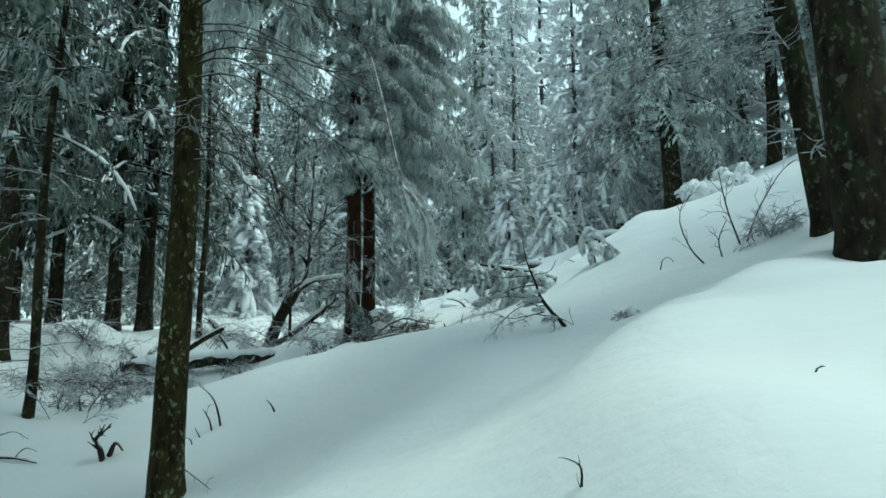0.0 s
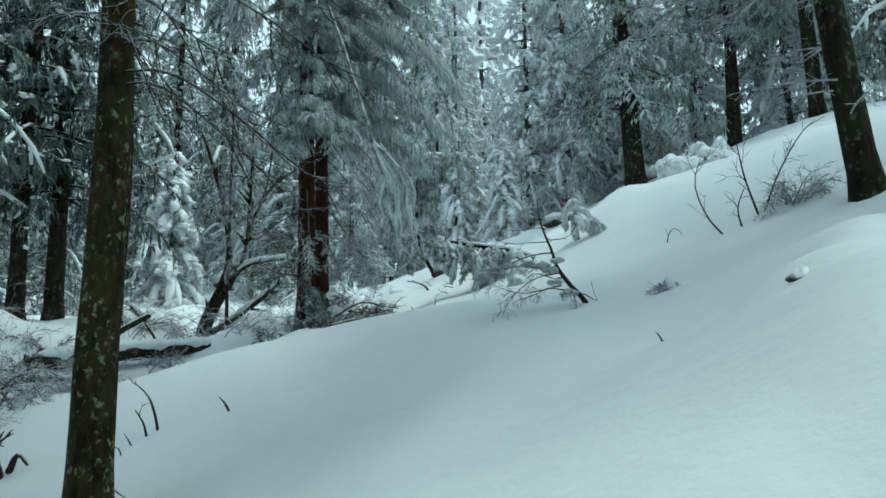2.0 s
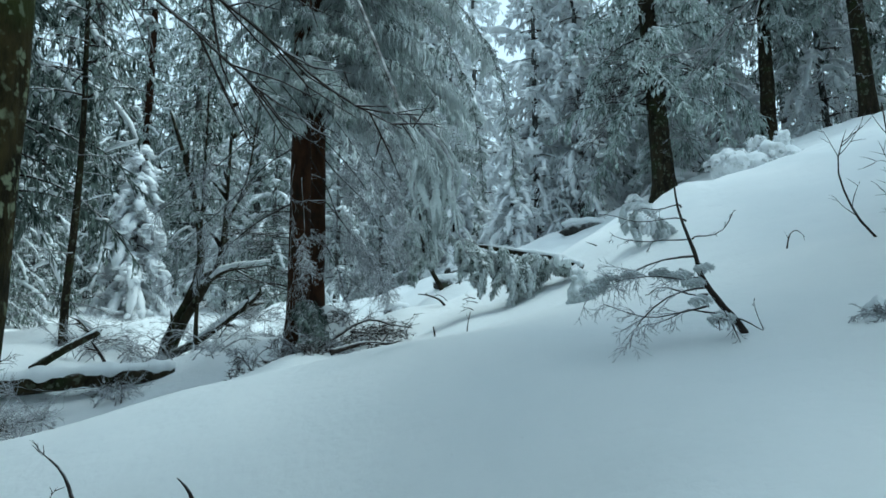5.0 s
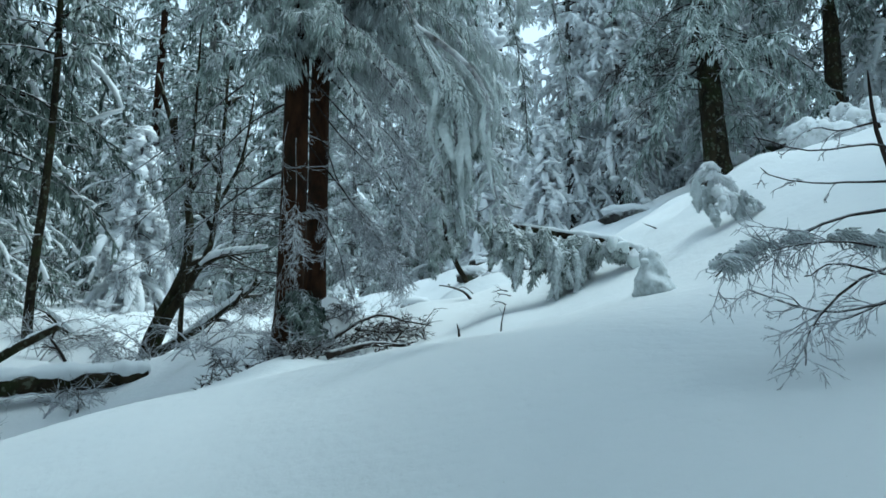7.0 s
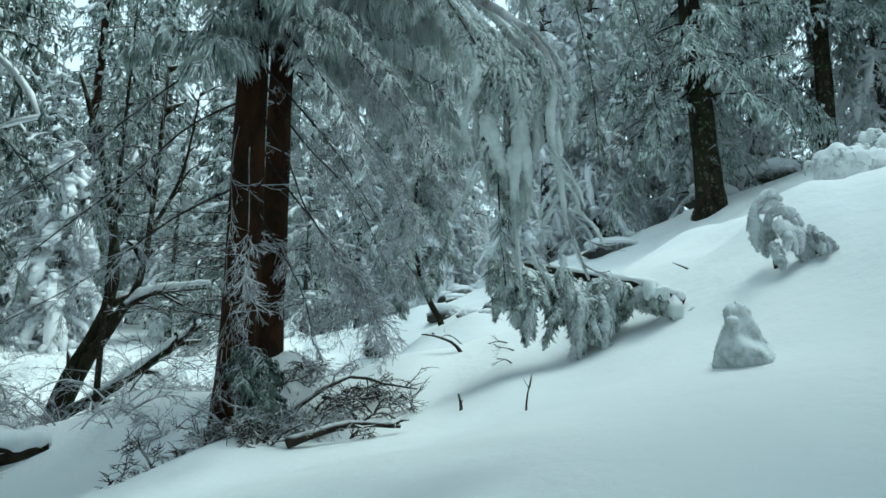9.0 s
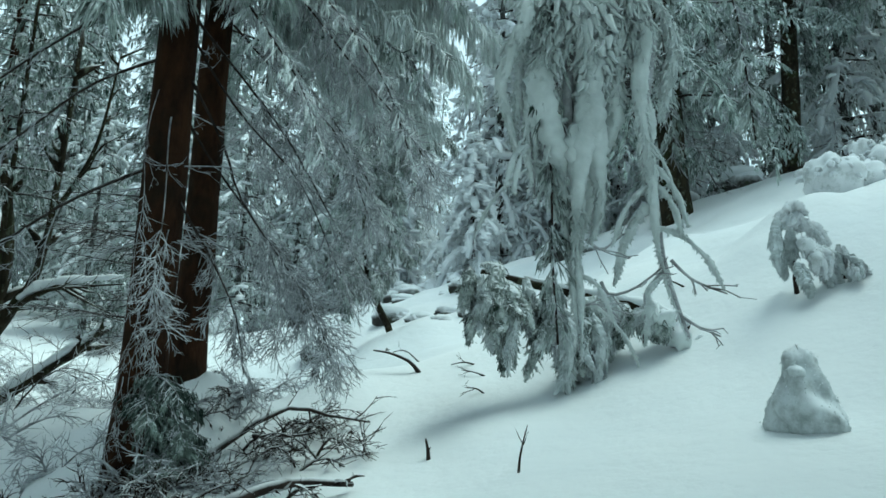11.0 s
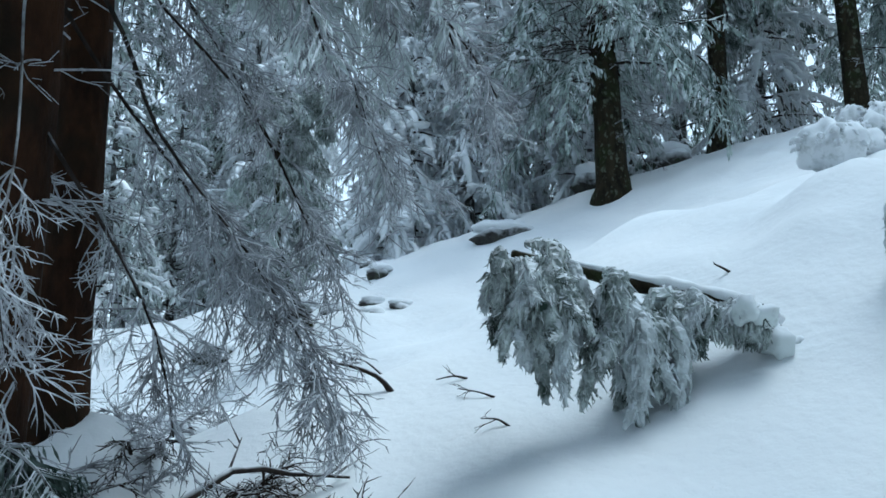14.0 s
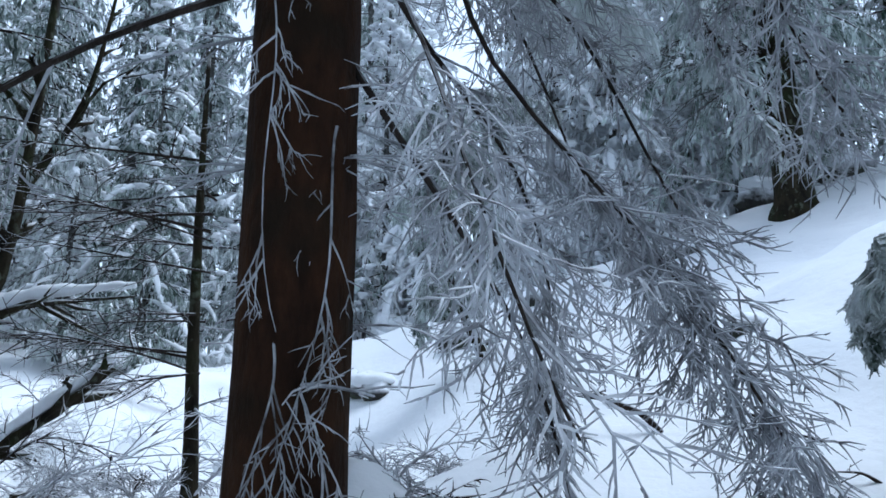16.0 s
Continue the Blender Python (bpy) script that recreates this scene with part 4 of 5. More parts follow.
# slim trunks at the side
SLIM = tree_meshes(35, BARK_DARK, FROST_MID, h=13, r=0.085, crown_from=5.5, reach=1.5, per_metre=8, hairy=4, drop=0.4, radius=0.03, dead=24, droop=0.8, whorl=0.6, flare=0.2, bend=0.05)
plant(SLIM, -6.6, 12.0, "slim young spruce with dense bare dead twigs", "slim spruces", 20)
plant(SLIM, -6.9, 21.0, "slim dark young spruce with bare lower twigs", "slim spruces", 190)
plant(SLIM, -4.3, 20.9, "thin bare young spruce beside a snowy shrub", "slim spruces", 250, 0.55)

dead_slim = near_spruce(16, -2.33, 20.6, "thin dead spruce with long bare snowy branches", "slim spruces", BARK_DARK, 3.6, 0.06, (-0.03, 0), 0.03, 0.2)
dead_around(dead_slim, 161, 15, 0.6, 2.8, 1.7, 0.013, az=(2.2, 4.4), mat=TWIG_DARK, droop=(0.0, 0.5), subs=10, frost=2)
dead_around(dead_slim, 162, 8, 0.6, 3.0, 0.7, 0.01, mat=FROST_TWIG, droop=(0.0, 0.5), subs=8, frost=2)

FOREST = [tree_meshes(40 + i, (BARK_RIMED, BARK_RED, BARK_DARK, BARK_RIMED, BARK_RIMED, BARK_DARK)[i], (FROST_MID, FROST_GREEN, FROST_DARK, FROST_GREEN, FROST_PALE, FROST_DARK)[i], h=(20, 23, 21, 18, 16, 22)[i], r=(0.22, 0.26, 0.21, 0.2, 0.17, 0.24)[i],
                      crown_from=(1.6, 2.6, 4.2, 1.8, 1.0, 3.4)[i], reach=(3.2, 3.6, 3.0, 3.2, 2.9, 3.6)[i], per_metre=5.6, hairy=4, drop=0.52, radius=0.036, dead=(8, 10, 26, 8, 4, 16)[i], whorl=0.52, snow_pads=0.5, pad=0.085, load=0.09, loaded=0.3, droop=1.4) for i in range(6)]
FAR = [tree_meshes(50 + i, BARK_RIMED, (FROST_MID, FROST_GREEN, FROST_PALE)[i], h=(21, 23, 18)[i], r=0.15, crown_from=(1.4, 2.4, 1.0)[i], reach=3.4, per_metre=2.6, hairy=3, drop=0.7, radius=0.066, dead=0, whorl=0.85, snow_pads=0.25, pad=0.14, droop=1.3) for i in range(3)]
rnd = np.random.default_rng(5)
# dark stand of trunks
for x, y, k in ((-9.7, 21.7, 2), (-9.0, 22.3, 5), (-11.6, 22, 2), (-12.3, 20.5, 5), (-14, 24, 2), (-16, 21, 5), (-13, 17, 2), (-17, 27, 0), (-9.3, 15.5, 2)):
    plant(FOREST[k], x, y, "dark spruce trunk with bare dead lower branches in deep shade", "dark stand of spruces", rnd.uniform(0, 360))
# wall of forest beyond the clearing, and behind the hillside
for x, y, k in ((-16, 36, 3), (-13, 40.5, 0), (-11.4, 43.5, 1), (-1.0, 39, 0), (2.0, 41, 3), (-3.0, 41.5, 3), (-8.4, 41.0, 0), (-13.6, 38.5, 3), (-3.5, 46, 1), (-9.0, 47, 1), (-6, 46, 0), (-18, 40, 0)):
    plant(FOREST[k], x, y, "tall rime-covered forest spruce with low hanging boughs", "forest spruces", rnd.uniform(0, 360), rnd.uniform(0.85, 1.1))
for x, y, k in ((17.2, 24.5, 3), (16.5, 20.5, 0),
                (12.2, 35.5, 1), (2.6, 46, 5), (13.5, 47, 1), (19, 29.5, 2), (20, 21, 5), (22.5, 26, 3), (17.6, 28.6, 0), (18.6, 16.5, 1), (-18.5, 34, 3), (-21, 30, 1), (14.8, 34.5, 5), (17.5, 33, 0), (10, 44, 0)):
    plant(FOREST[k], x, y, "tall rime-covered forest spruce with low hanging boughs", "forest spruces", rnd.uniform(0, 360), rnd.uniform(0.85, 1.1))


def stream_x(y):
    return -1.4 + 0.255 * (y - 9)


placed = []
while len(placed) < 50:
    x, y = rnd.uniform(-48, 58), rnd.uniform(-4, 85)
    if abs(x - stream_x(y)) < (2.4 + 0.02 * y) and y > 15:
        continue
    if -8 < x < 8.5 and -5 < y < 27 or (-22 < x < 21 and 8 < y < 44) or (-4 < x < 15 and -3 < y < 27):
        continue
    if any((x - a) ** 2 + (y - b) ** 2 < 14 for a, b in placed):
        continue
    placed.append((x, y))
    plant(FAR[int(rnd.integers(0, 3))], x, y, "tall rime-covered forest spruce among deep snow", "forest spruces", rnd.uniform(0, 360), rnd.uniform(0.85, 1.15))
for k in range(18):
    x, y = -20 - 3.1 * (k % 6) + rnd.uniform(-1, 1), 12 + 11 * (k // 6) + rnd.uniform(-4, 4)
    plant(FAR[k % 3], x, y, "dark spruce trunk with bare dead lower branches in deep shade", "dark stand of spruces", rnd.uniform(0, 360), rnd.uniform(0.9, 1.1))
NARROW = tree_meshes(57, BARK_RIMED, FROST_PALE, h=23, r=0.12, crown_from=1.5, reach=1.9, per_metre=4, hairy=3, drop=0.6, radius=0.06, dead=0, whorl=0.6, snow_pads=0.6, pad=0.14, droop=1.2)
plant(NARROW, 4.3, 42.0, "narrow frosted spruce above the stream gully", "forest spruces", 30)
plant(NARROW, 2.9, 46.0, "narrow frosted spruce above the stream gully", "forest spruces", 130, 1.1)
SNOWY = tree_meshes(58, BARK_RIMED, SNOW_BOUGH, h=15, r=0.14, crown_from=0.8, reach=3.0, per_metre=8, hairy=4, drop=0.42, radius=0.038, dead=0, whorl=0.5, snow_pads=1.0, pad=0.15, pads=3, load=0.12, loaded=0.55, droop=2.0)
for x, y, s in ((5.0, 48.0, 1.75), (7.3, 51.0, 1.8)):
    plant(SNOWY, x, y, "tall spruce with boughs bent under white snow", "snow-laden spruces", x * 40, s)
for x, y, s in ((7.4, 30.6, 1.05), (8.2, 34.0, 1.15), (10.4, 29.6, 0.9), (13.0, 30.6, 0.95), (15.2, 27.4, 0.9)):
    plant(SNOWY, x, y, "hillside spruce bent under white snow", "snow-laden spruces", x * 70, s)
plant(SNOWY, 5.9, 31.2, "tall spruce with boughs bent under white snow", "snow-laden spruces", 80)
plant(SNOWY, 2.6, 36.2, "tall spruce with boughs bent under white snow", "snow-laden spruces", 220, 0.9)
plant(SNOWY, 11.8, 33.5, "tall spruce with boughs bent under white snow", "snow-laden spruces", 10, 0.9)
# trees that close the far end of the stream's gap
for x, y, k, s in ((-15, 46, 0, 1.1), (-11, 50, 1, 1.1), (-7, 52, 0, 1.1), (-19, 46, 1, 1.1), (-3, 52, 2, 1.2), (-22.5, 41, 0, 1.0), (-14, 53, 1, 1.1), (2.3, 38, 1, 1.0), (4.4, 51, 0, 0.95), (9.4, 59, 0, 0.75), (12.5, 63, 1, 0.8), (6.8, 66, 0, 0.8), (15.5, 56, 2, 1.0), (0.5, 55, 1, 1.0)):
    plant(FAR[k], x, y, "tall frosted spruce at the head of the stream", "forest spruces", rnd.uniform(0, 360), s)
# unseen tall trees added beside and behind the path's start; their high crowns shade it
SHADE_TREES = [tree_meshes(62 + i, BARK_DARK, (FROST_MID, FROST_GREEN)[i], h=(22, 24)[i], r=0.26, crown_from=(9.0, 9.4)[i], reach=(4.4, 4.8)[i], per_metre=4.0, hairy=2, drop=0.8, radius=0.12, dead=4, whorl=0.6, droop=0.9) for i in range(2)]
for k, (x, y) in enumerate(((-6.0, -1.0), (-4.5, -5.5), (0.2, -5.0), (4.6, -6.0), (-5.4, 7.0), (-3.4, -2.4), (-7.0, 4.2), (-12.0, 6.0), (10.8, 9.6), (11.8, 14.0), (-2.0, -9.5), (3.2, -9.0), (12.5, 1.5), (-9.5, 0.5), (-7.6, 7.4), (-4.8, 3.4))):
    plant(SHADE_TREES[k % 2], x, y, "tall rime-covered forest spruce added out of view to shade the slope", "forest spruces", k * 77, 0.95 + 0.03 * (k % 4))

# half-grown spruces that fill the edge of the clearing
UNDER = [tree_meshes(66 + i, BARK_RIMED, (FROST_MID, FROST_PALE)[i], h=(10, 8)[i], r=0.11, crown_from=0.5, reach=(2.5, 2.2)[i], per_metre=9, hairy=4, drop=0.36, radius=0.03, dead=0, whorl=0.42, snow_pads=0.8, pad=0.1, pads=3, load=0.09, loaded=0.5, droop=1.5) for i in range(2)]
for k, (x, y) in enumerate(((-12.0, 32.5), (-5.9, 35.0), (-3.9, 33.4), (-1.5, 34.6), (-14.2, 29.5), (-7.2, 38.0), (-10.6, 36.6), (0.4, 37.0), (-11.4, 28.4), (6.6, 36.0), (9.6, 33.4))):
    plant(UNDER[k % 2], x, y, "half-grown spruce with rime-covered boughs at the clearing's edge", "half-grown spruces", k * 67, 0.85 + 0.07 * (k % 4), name="young_spruce")

# young snow-laden spruces
CONE = tree_meshes(60, BARK_RIMED, SNOW_BOUGH, h=6.6, r=0.07, crown_from=0.12, reach=2.3, per_metre=12, hairy=5, drop=0.34, radius=0.026, droop=2.3, dead=0, whorl=0.33, snow_pads=1.0, pad=0.15, pads=5, load=0.19, loaded=0.95)
plant(CONE, -8.9, 33.3, "young spruce heavily laden with white snow in a clearing", "young spruces", name="young_spruce")
plant(CONE, 4.5, 29.3, "small spruce bowed under thick white snow beside the stream", "young spruces", 120, 0.62, name="young_spruce")
plant(CONE, 3.2, 34.5, "young spruce thickly capped with snow beyond the stream", "young spruces", 220, 0.9, name="young_spruce")


# ---------------------------------------------------------------- shrub, logs and brush
def shrub():
    o = (-5.2, 21.7, H(-5.2, 21.7))
    ob = thing("shrub", o, "dark many-stemmed leafless shrub with snow on its limbs", "shrub")
    r = np.random.default_rng(71)
    stems = (((0, 0, -0.3), (0.2, 0, 0.6), (0.75, 0, 2.0), (0.6, -0.1, 3.6), (0.0, -0.2, 5.6)),
             ((0.05, 0, -0.3), (0.45, -0.1, 0.8), (0.95, -0.2, 1.7), (1.25, -0.2, 2.6), (1.35, -0.2, 5.8)),
             ((0.9, -0.2, 1.6), (1.35, -0.4, 1.95), (2.3, -0.5, 2.1)),
             ((1.28, -0.2, 3.0), (1.7, -0.2, 4.0), (1.9, -0.3, 5.4)),
             ((0.1, 0, 0.1), (0.9, -0.3, 0.5), (1.7, -0.4, 1.1), (2.2, -0.5, 1.5)),
             ((0.05, 0, -0.1), (-0.8, -0.2, 0.25), (-1.6, -0.3, 0.9)))
    for k, s in enumerate(stems):
        p = smooth_path(s, 14)
        g = dead_branch(r, p, (0.16, 0.13, 0.05, 0.045, 0.11, 0.06)[k], 8, 0.8, 0, 2)
        limb = part("stem", g, BARK_DARK, ob)
        if k in (2, 4, 5):
            part("snow", snow_strip(p[3:] + np.array([0, 0, 0.1]), np.interp(np.arange(11), [0, 3, 10], [0.04, 0.09, 0.04]), r), SNOW, limb, "white snow lying on a limb")


shrub()


def fallen_log(a, b, radius, label, snow=True, bark=None, seed=1):
    r = np.random.default_rng(seed)
    mid = [(a[k] + b[k]) / 2 for k in range(3)]
    ob = thing("fallen_log", mid, label, "log")
    p = smooth_path([np.array(a) - mid, (0, 0, 0.03), np.array(b) - mid], 14)
    g = Geo()
    g.tube(p, np.linspace(radius, radius * 0.7, 14), 12, 0, 0.08, r)
    log = part("log", g, bark or BARK_DARK, ob)
    if snow:
        part("snow", snow_strip(p + np.array([0, 0.06, radius * 0.62]), np.interp(np.arange(14), [0, 3, 13], [0.7, 1, 0.8]) * radius * 1.3, r, 0.6), SNOW, log, "thick white snow along the top")
    return ob


fallen_log((-7.6, 17.6, H(-7.6, 17.6) - 0.02), (-4.35, 19.2, H(-4.35, 19.2) - 0.05), 0.19, "dark fallen log half buried under a thick layer of snow", seed=3)


fallen_log((-7.5, 16.1, H(-7.5, 16.1) + 0.0), (-6.6, 17.3, H(-6.6, 17.3) + 0.0), 0.09, "short dark log under snow among frosted brush", seed=4)


def brush(x, y, spread, tall, count, seed, label, mat=None, group="frosted brush"):
    """A tangle of arching bare stems, each a part."""
    r = np.random.default_rng(seed)
    z = H(x, y)
    ob = thing("brush", (x, y, z), label, "bush", group)
    for i in range(count):
        a, q = r.uniform(0, 6.28), r.uniform(0, spread * 0.7)
        bx, by = q * math.cos(a), q * math.sin(a)
        az = r.uniform(0, 6.28)
        ln = tall * r.uniform(0.7, 1.6)
        s = np.linspace(0, 1, 7)
        p = np.stack([bx + math.cos(az) * ln * s * r.uniform(0.4, 1.1), by + math.sin(az) * ln * s * r.uniform(0.4, 1.1), H(x + bx, y + by) - z - 0.08 + ln * (1.1 * s - r.uniform(0.5, 1.2) * s ** 2)], -1)
        g = Geo()
        g.tube(p, np.linspace(r.uniform(0.010, 0.018), 0.004, 7), 4, 0)
        at, fwd, s, total = along(r, p, 12, 0.15)
        l1 = curvy(g, r, at, fwd + sideways(r, fwd, 0.6) * 0.8, ln * 0.45 * r.uniform(0.4, 1.1, 12), 0.0065, 0, 5, 0.2, 0.06)
        b, d, u = forks(r, l1, 5)
        curvy(g, r, b, d, ln * 0.18 * r.uniform(0.4, 1.2, len(b)), 0.005, 0, 3, 0.2, 0.03)
        part("stem", g, mat or (FROST_TWIG if r.uniform() < 0.75 else TWIG_DARK), ob, smooth=False)
    return ob


for x, y, s, t, n, k in ((-7.2, 14.0, 1.3, 0.8, 26, 1), (-6.3, 16.6, 1.2, 0.8, 22, 2), (-8.6, 17.8, 1.2, 0.9, 22, 3), (-5.0, 18.2, 0.8, 0.8, 9, 4), (-4.2, 20.2, 1.2, 0.9, 10, 5), (-2.9, 18.3, 0.8, 0.6, 7, 7),
                         (-8.0, 11.2, 1.0, 0.6, 14, 8), (-6.4, 20.6, 1.2, 1.0, 16, 9), (-9.4, 13.0, 1.2, 0.8, 16, 10), (-6.0, 12.6, 1.0, 0.7, 18, 11), (-5.4, 14.4, 0.9, 0.6, 14, 12), (-7.4, 16.0, 0.9, 0.8, 16, 13)):
    brush(x, y, s, t, n, 500 + k, "tangle of rime-coated bare stems standing in snow")
brush(-1.35, 16.3, 0.7, 0.45, 8, 520, "frosted bramble stems arching over snow at a trunk's foot")
for i, (x, y) in enumerate(((-3.7, 19.5), (-1.2, 19.4), (-4.9, 21.2), (-2.6, 20.8), (-0.6, 20.6))):
    brush(x, y, 0.7, 0.6, 9, 540 + i, "low snowy twigs in the hollow behind the trunks", FROST_TWIG)
brush(-1.75, 15.95, 0.35, 0.3, 7, 545, "dark bare sprigs around the foot of a spruce", TWIG_DARK)
brush(-1.5, 16.6, 0.4, 0.4, 6, 546, "frosted low sprigs around the foot of a spruce")
for x, y, s, t, n, k in ((-1.8, 17.35, 0.35, 0.4, 10, 550), (-1.4, 17.75, 0.4, 0.36, 10, 551), (-1.6, 16.9, 0.4, 0.36, 8, 552)):
    brush(x, y, s, t, n, k, "frosted low sprigs beside a spruce's foot")
brush(-1.15, 17.2, 0.35, 0.34, 8, 553, "dark bare sprigs around the foot of a spruce", TWIG_DARK)
brush(-0.7, 17.2, 0.6, 0.5, 9, 521, "dark bramble sticks lying over snow near the path", TWIG_DARK)
brush(-2.0, 16.5, 0.45, 0.42, 16, 522, "frosted low sprigs around the foot of a spruce")
brush(-2.6, 16.3, 0.6, 0.4, 9, 523, "dark bare sprigs around the foot of a spruce", TWIG_DARK)


def stick(points, r, label, seed, subs=3, mat=None, length=0.2):
    rr = np.random.default_rng(seed)
    o = points[0]
    z = H(o[0], o[1])
    ob = thing("stick", (o[0], o[1], z), label, "stick", "sticks in the snow")
    p = smooth_path([(q[0] - o[0], q[1] - o[1], H(q[0], q[1]) - z + q[2]) for q in points], 9)
    g = Geo()
    g.tube(p, np.linspace(r, max(0.003, r * 0.3), len(p)), 7, 0, 0.1, rr)
    part("wood", g, mat or TWIG_DARK, ob)
    at, fwd, s, total = along(rr, p, subs, 0.2)
    for a, d in zip(at, fwd + sideways(rr, fwd, 0.5) * 0.8):
        g = Geo()
        l1 = curvy(g, rr, a[None], d[None], length * rr.uniform(0.5, 1.2), max(0.003, r * 0.4), 0, 5, 0.16, -0.02)
        if length > 0.15:
            b, q, u = forks(rr, l1, 2, 0.3)
            curvy(g, rr, b, q, length * 0.4, max(0.002, r * 0.25), 0, 3, 0.15, 0)
        part("twig", g, mat or TWIG_DARK, ob, smooth=False)


# x, y and height over the snow along each stick
stick(((-1.7, 16.9, -0.05), (-1.0, 17.3, 0.35), (-0.5, 17.6, 0.18), (-0.15, 17.7, 0.03)), 0.028, "long dark bent stick over the snow", 601, 6, length=0.5)
stick(((-1.2, 17.0, 0.25), (-0.8, 17.4, 0.12), (-0.5, 17.9, -0.05)), 0.02, "dark straight stick poking through snow", 602, 4, length=0.4)
stick(((-1.5, 15.7, 0.05), (-1.0, 15.9, 0.14), (-0.55, 16.0, 0.06)), 0.05, "short dark broken branch lying half under snow", 603, 4)
stick(((0.62, 18.9, -0.06), (0.5, 18.95, 0.12), (0.3, 19.05, 0.22), (0.1, 19.1, 0.25)), 0.03, "dark curved twig hooking out of the snow", 604, 1)
stick(((0.75, 19.5, -0.03), (0.6, 19.7, 0.2), (0.45, 19.9, 0.25)), 0.012, "thin bent twig in the snow", 605, 1)
stick(((1.05, 18.0, 0.0), (0.98, 18.1, 0.04), (0.9, 18.3, 0.06)), 0.012, "thin dark twig lying on snow", 606, 3)
stick(((1.13, 18.6, 0.0), (1.02, 18.62, 0.05), (0.9, 18.7, 0.04)), 0.014, "small dark twig on the snow", 607, 1)
stick(((0.9, 17.5, -0.02), (0.82, 17.55, 0.05), (0.72, 17.6, 0.08)), 0.012, "small dark twig on the snow", 608, 2)
stick(((0.07, 16.36, -0.1), (0.06, 16.36, 0.05), (0.04, 16.37, 0.16)), 0.022, "short dark stub standing in the snow", 609, 0 or 1, length=0.05)
stick(((0.39, 15.35, -0.05), (0.40, 15.35, 0.1), (0.44, 15.33, 0.28)), 0.012, "thin upright twig standing in the snow", 610, 2, length=0.1)
stick(((-3.18, 10.86, -0.1), (-3.24, 10.86, 0.2), (-3.34, 10.9, 0.42), (-3.5, 10.95, 0.58)), 0.02, "dark curved twig leaning out of the snow", 611, 2)
stick(((-3.28, 10.8, -0.1), (-3.34, 10.8, 0.15), (-3.44, 10.8, 0.34)), 0.018, "dark curved twig leaning out of the snow", 612, 1)
stick(((-2.36, 10.64, -0.05), (-2.42, 10.64, 0.1), (-2.5, 10.66, 0.2)), 0.018, "short dark twig standing in the snow", 613, 1, length=0.05)
stick(((0.39, 2.18, -0.03), (0.4, 2.2, 0.04), (0.38, 2.21, 0.08)), 0.004, "thin dark twig standing in the snow", 614, 4, length=0.06)
stick(((1.6, 7.9, -0.05), (1.57, 7.9, 0.05), (1.53, 7.9, 0.11)), 0.012, "short dark twig standing in a dimple of snow", 615, 1, length=0.05)
stick(((3.95, 13.2, 0.0), (4.0, 13.2, 0.15), (4.1, 13.2, 0.17), (4.2, 13.2, 0.05)), 0.01, "thin arched twig over the snow", 616, 2, length=0.12)
stick(((-4.78, 10.73, -0.1), (-4.84, 10.73, 0.14), (-4.92, 10.73, 0.3), (-4.78, 10.73, 0.42)), 0.05, "dark twisted stub with snow caught on it", 617, 7, length=0.22)
stick(((-4.74, 10.8, 0.0), (-4.66, 10.75, 0.18), (-4.58, 10.7, 0.2), (-4.5, 10.68, 0.1)), 0.04, "dark hooked twig beside a stub in the snow", 623, 3, length=0.12)
stick(((4.46, 12.3, -0.05), (4.2, 12.3, 0.35), (4.05, 12.3, 0.9), (4.2, 12.3, 1.3)), 0.016, "tall thin bent stem on the slope", 618, 6, length=0.4)
stick(((4.75, 12.3, -0.05), (4.7, 12.3, 0.3), (4.85, 12.3, 0.6)), 0.016, "dark curved stem on the slope", 619, 4, length=0.3)
stick(((5.2, 12.6, -0.05), (5.0, 12.6, 0.7), (4.85, 12.5, 1.45)), 0.02, "dark leaning stem on the slope", 620, 5, length=0.5)
stick(((5.3, 12.6, 0.0), (5.5, 12.5, 0.5), (5.9, 12.5, 0.95), (6.2, 12.5, 1.1)), 0.016, "thin branching stem on the slope", 621, 9, length=0.5)
stick(((3.3, 17.75, -0.1), (3.2, 17.75, 0.02), (3.05, 17.75, 0.16)), 0.02, "short snowy stick poking from a drift", 622, 1, length=0.1)
stick(((-6.3, 10.6, 0.03), (-6.0, 10.64, 0.06), (-5.7, 10.68, 0.02)), 0.03, "dark stick lying half under snow", 624, 2, length=0.12)
stick(((-5.5, 19.2, -0.1), (-5.5, 19.1, 0.35), (-5.75, 19.05, 0.8)), 0.05, "dark stick leaning out of the snow by a log", 625, 3, length=0.4)
fallen_log((-6.7, 19.0, 1.42), (-5.62, 19.0, 2.08), 0.075, "broken snow-covered pole propped over a fallen log", seed=6)
stick(((-3.3, 9.75, 0.1), (-3.0, 9.4, 0.06), (-2.75, 9.05, 0.02)), 0.012, "thin dark branch lying at a trunk's foot", 627, 4, length=0.2)
stick(((-6.55, 11.2, 0.02), (-6.35, 11.22, 0.1), (-6.15, 11.24, 0.02)), 0.008, "thin arched twig over the snow", 628, 2, length=0.15)
stick(((-6.05, 10.75, 0.0), (-5.95, 10.8, 0.12), (-5.82, 10.9, 0.05)), 0.008, "thin arched twig over the snow", 629, 2, length=0.15)
stick(((-3.42, 10.7, -0.03), (-3.46, 10.7, 0.06), (-3.5, 10.7, 0.13)), 0.012, "short dark twig standing in the snow", 630, 1, length=0.05)
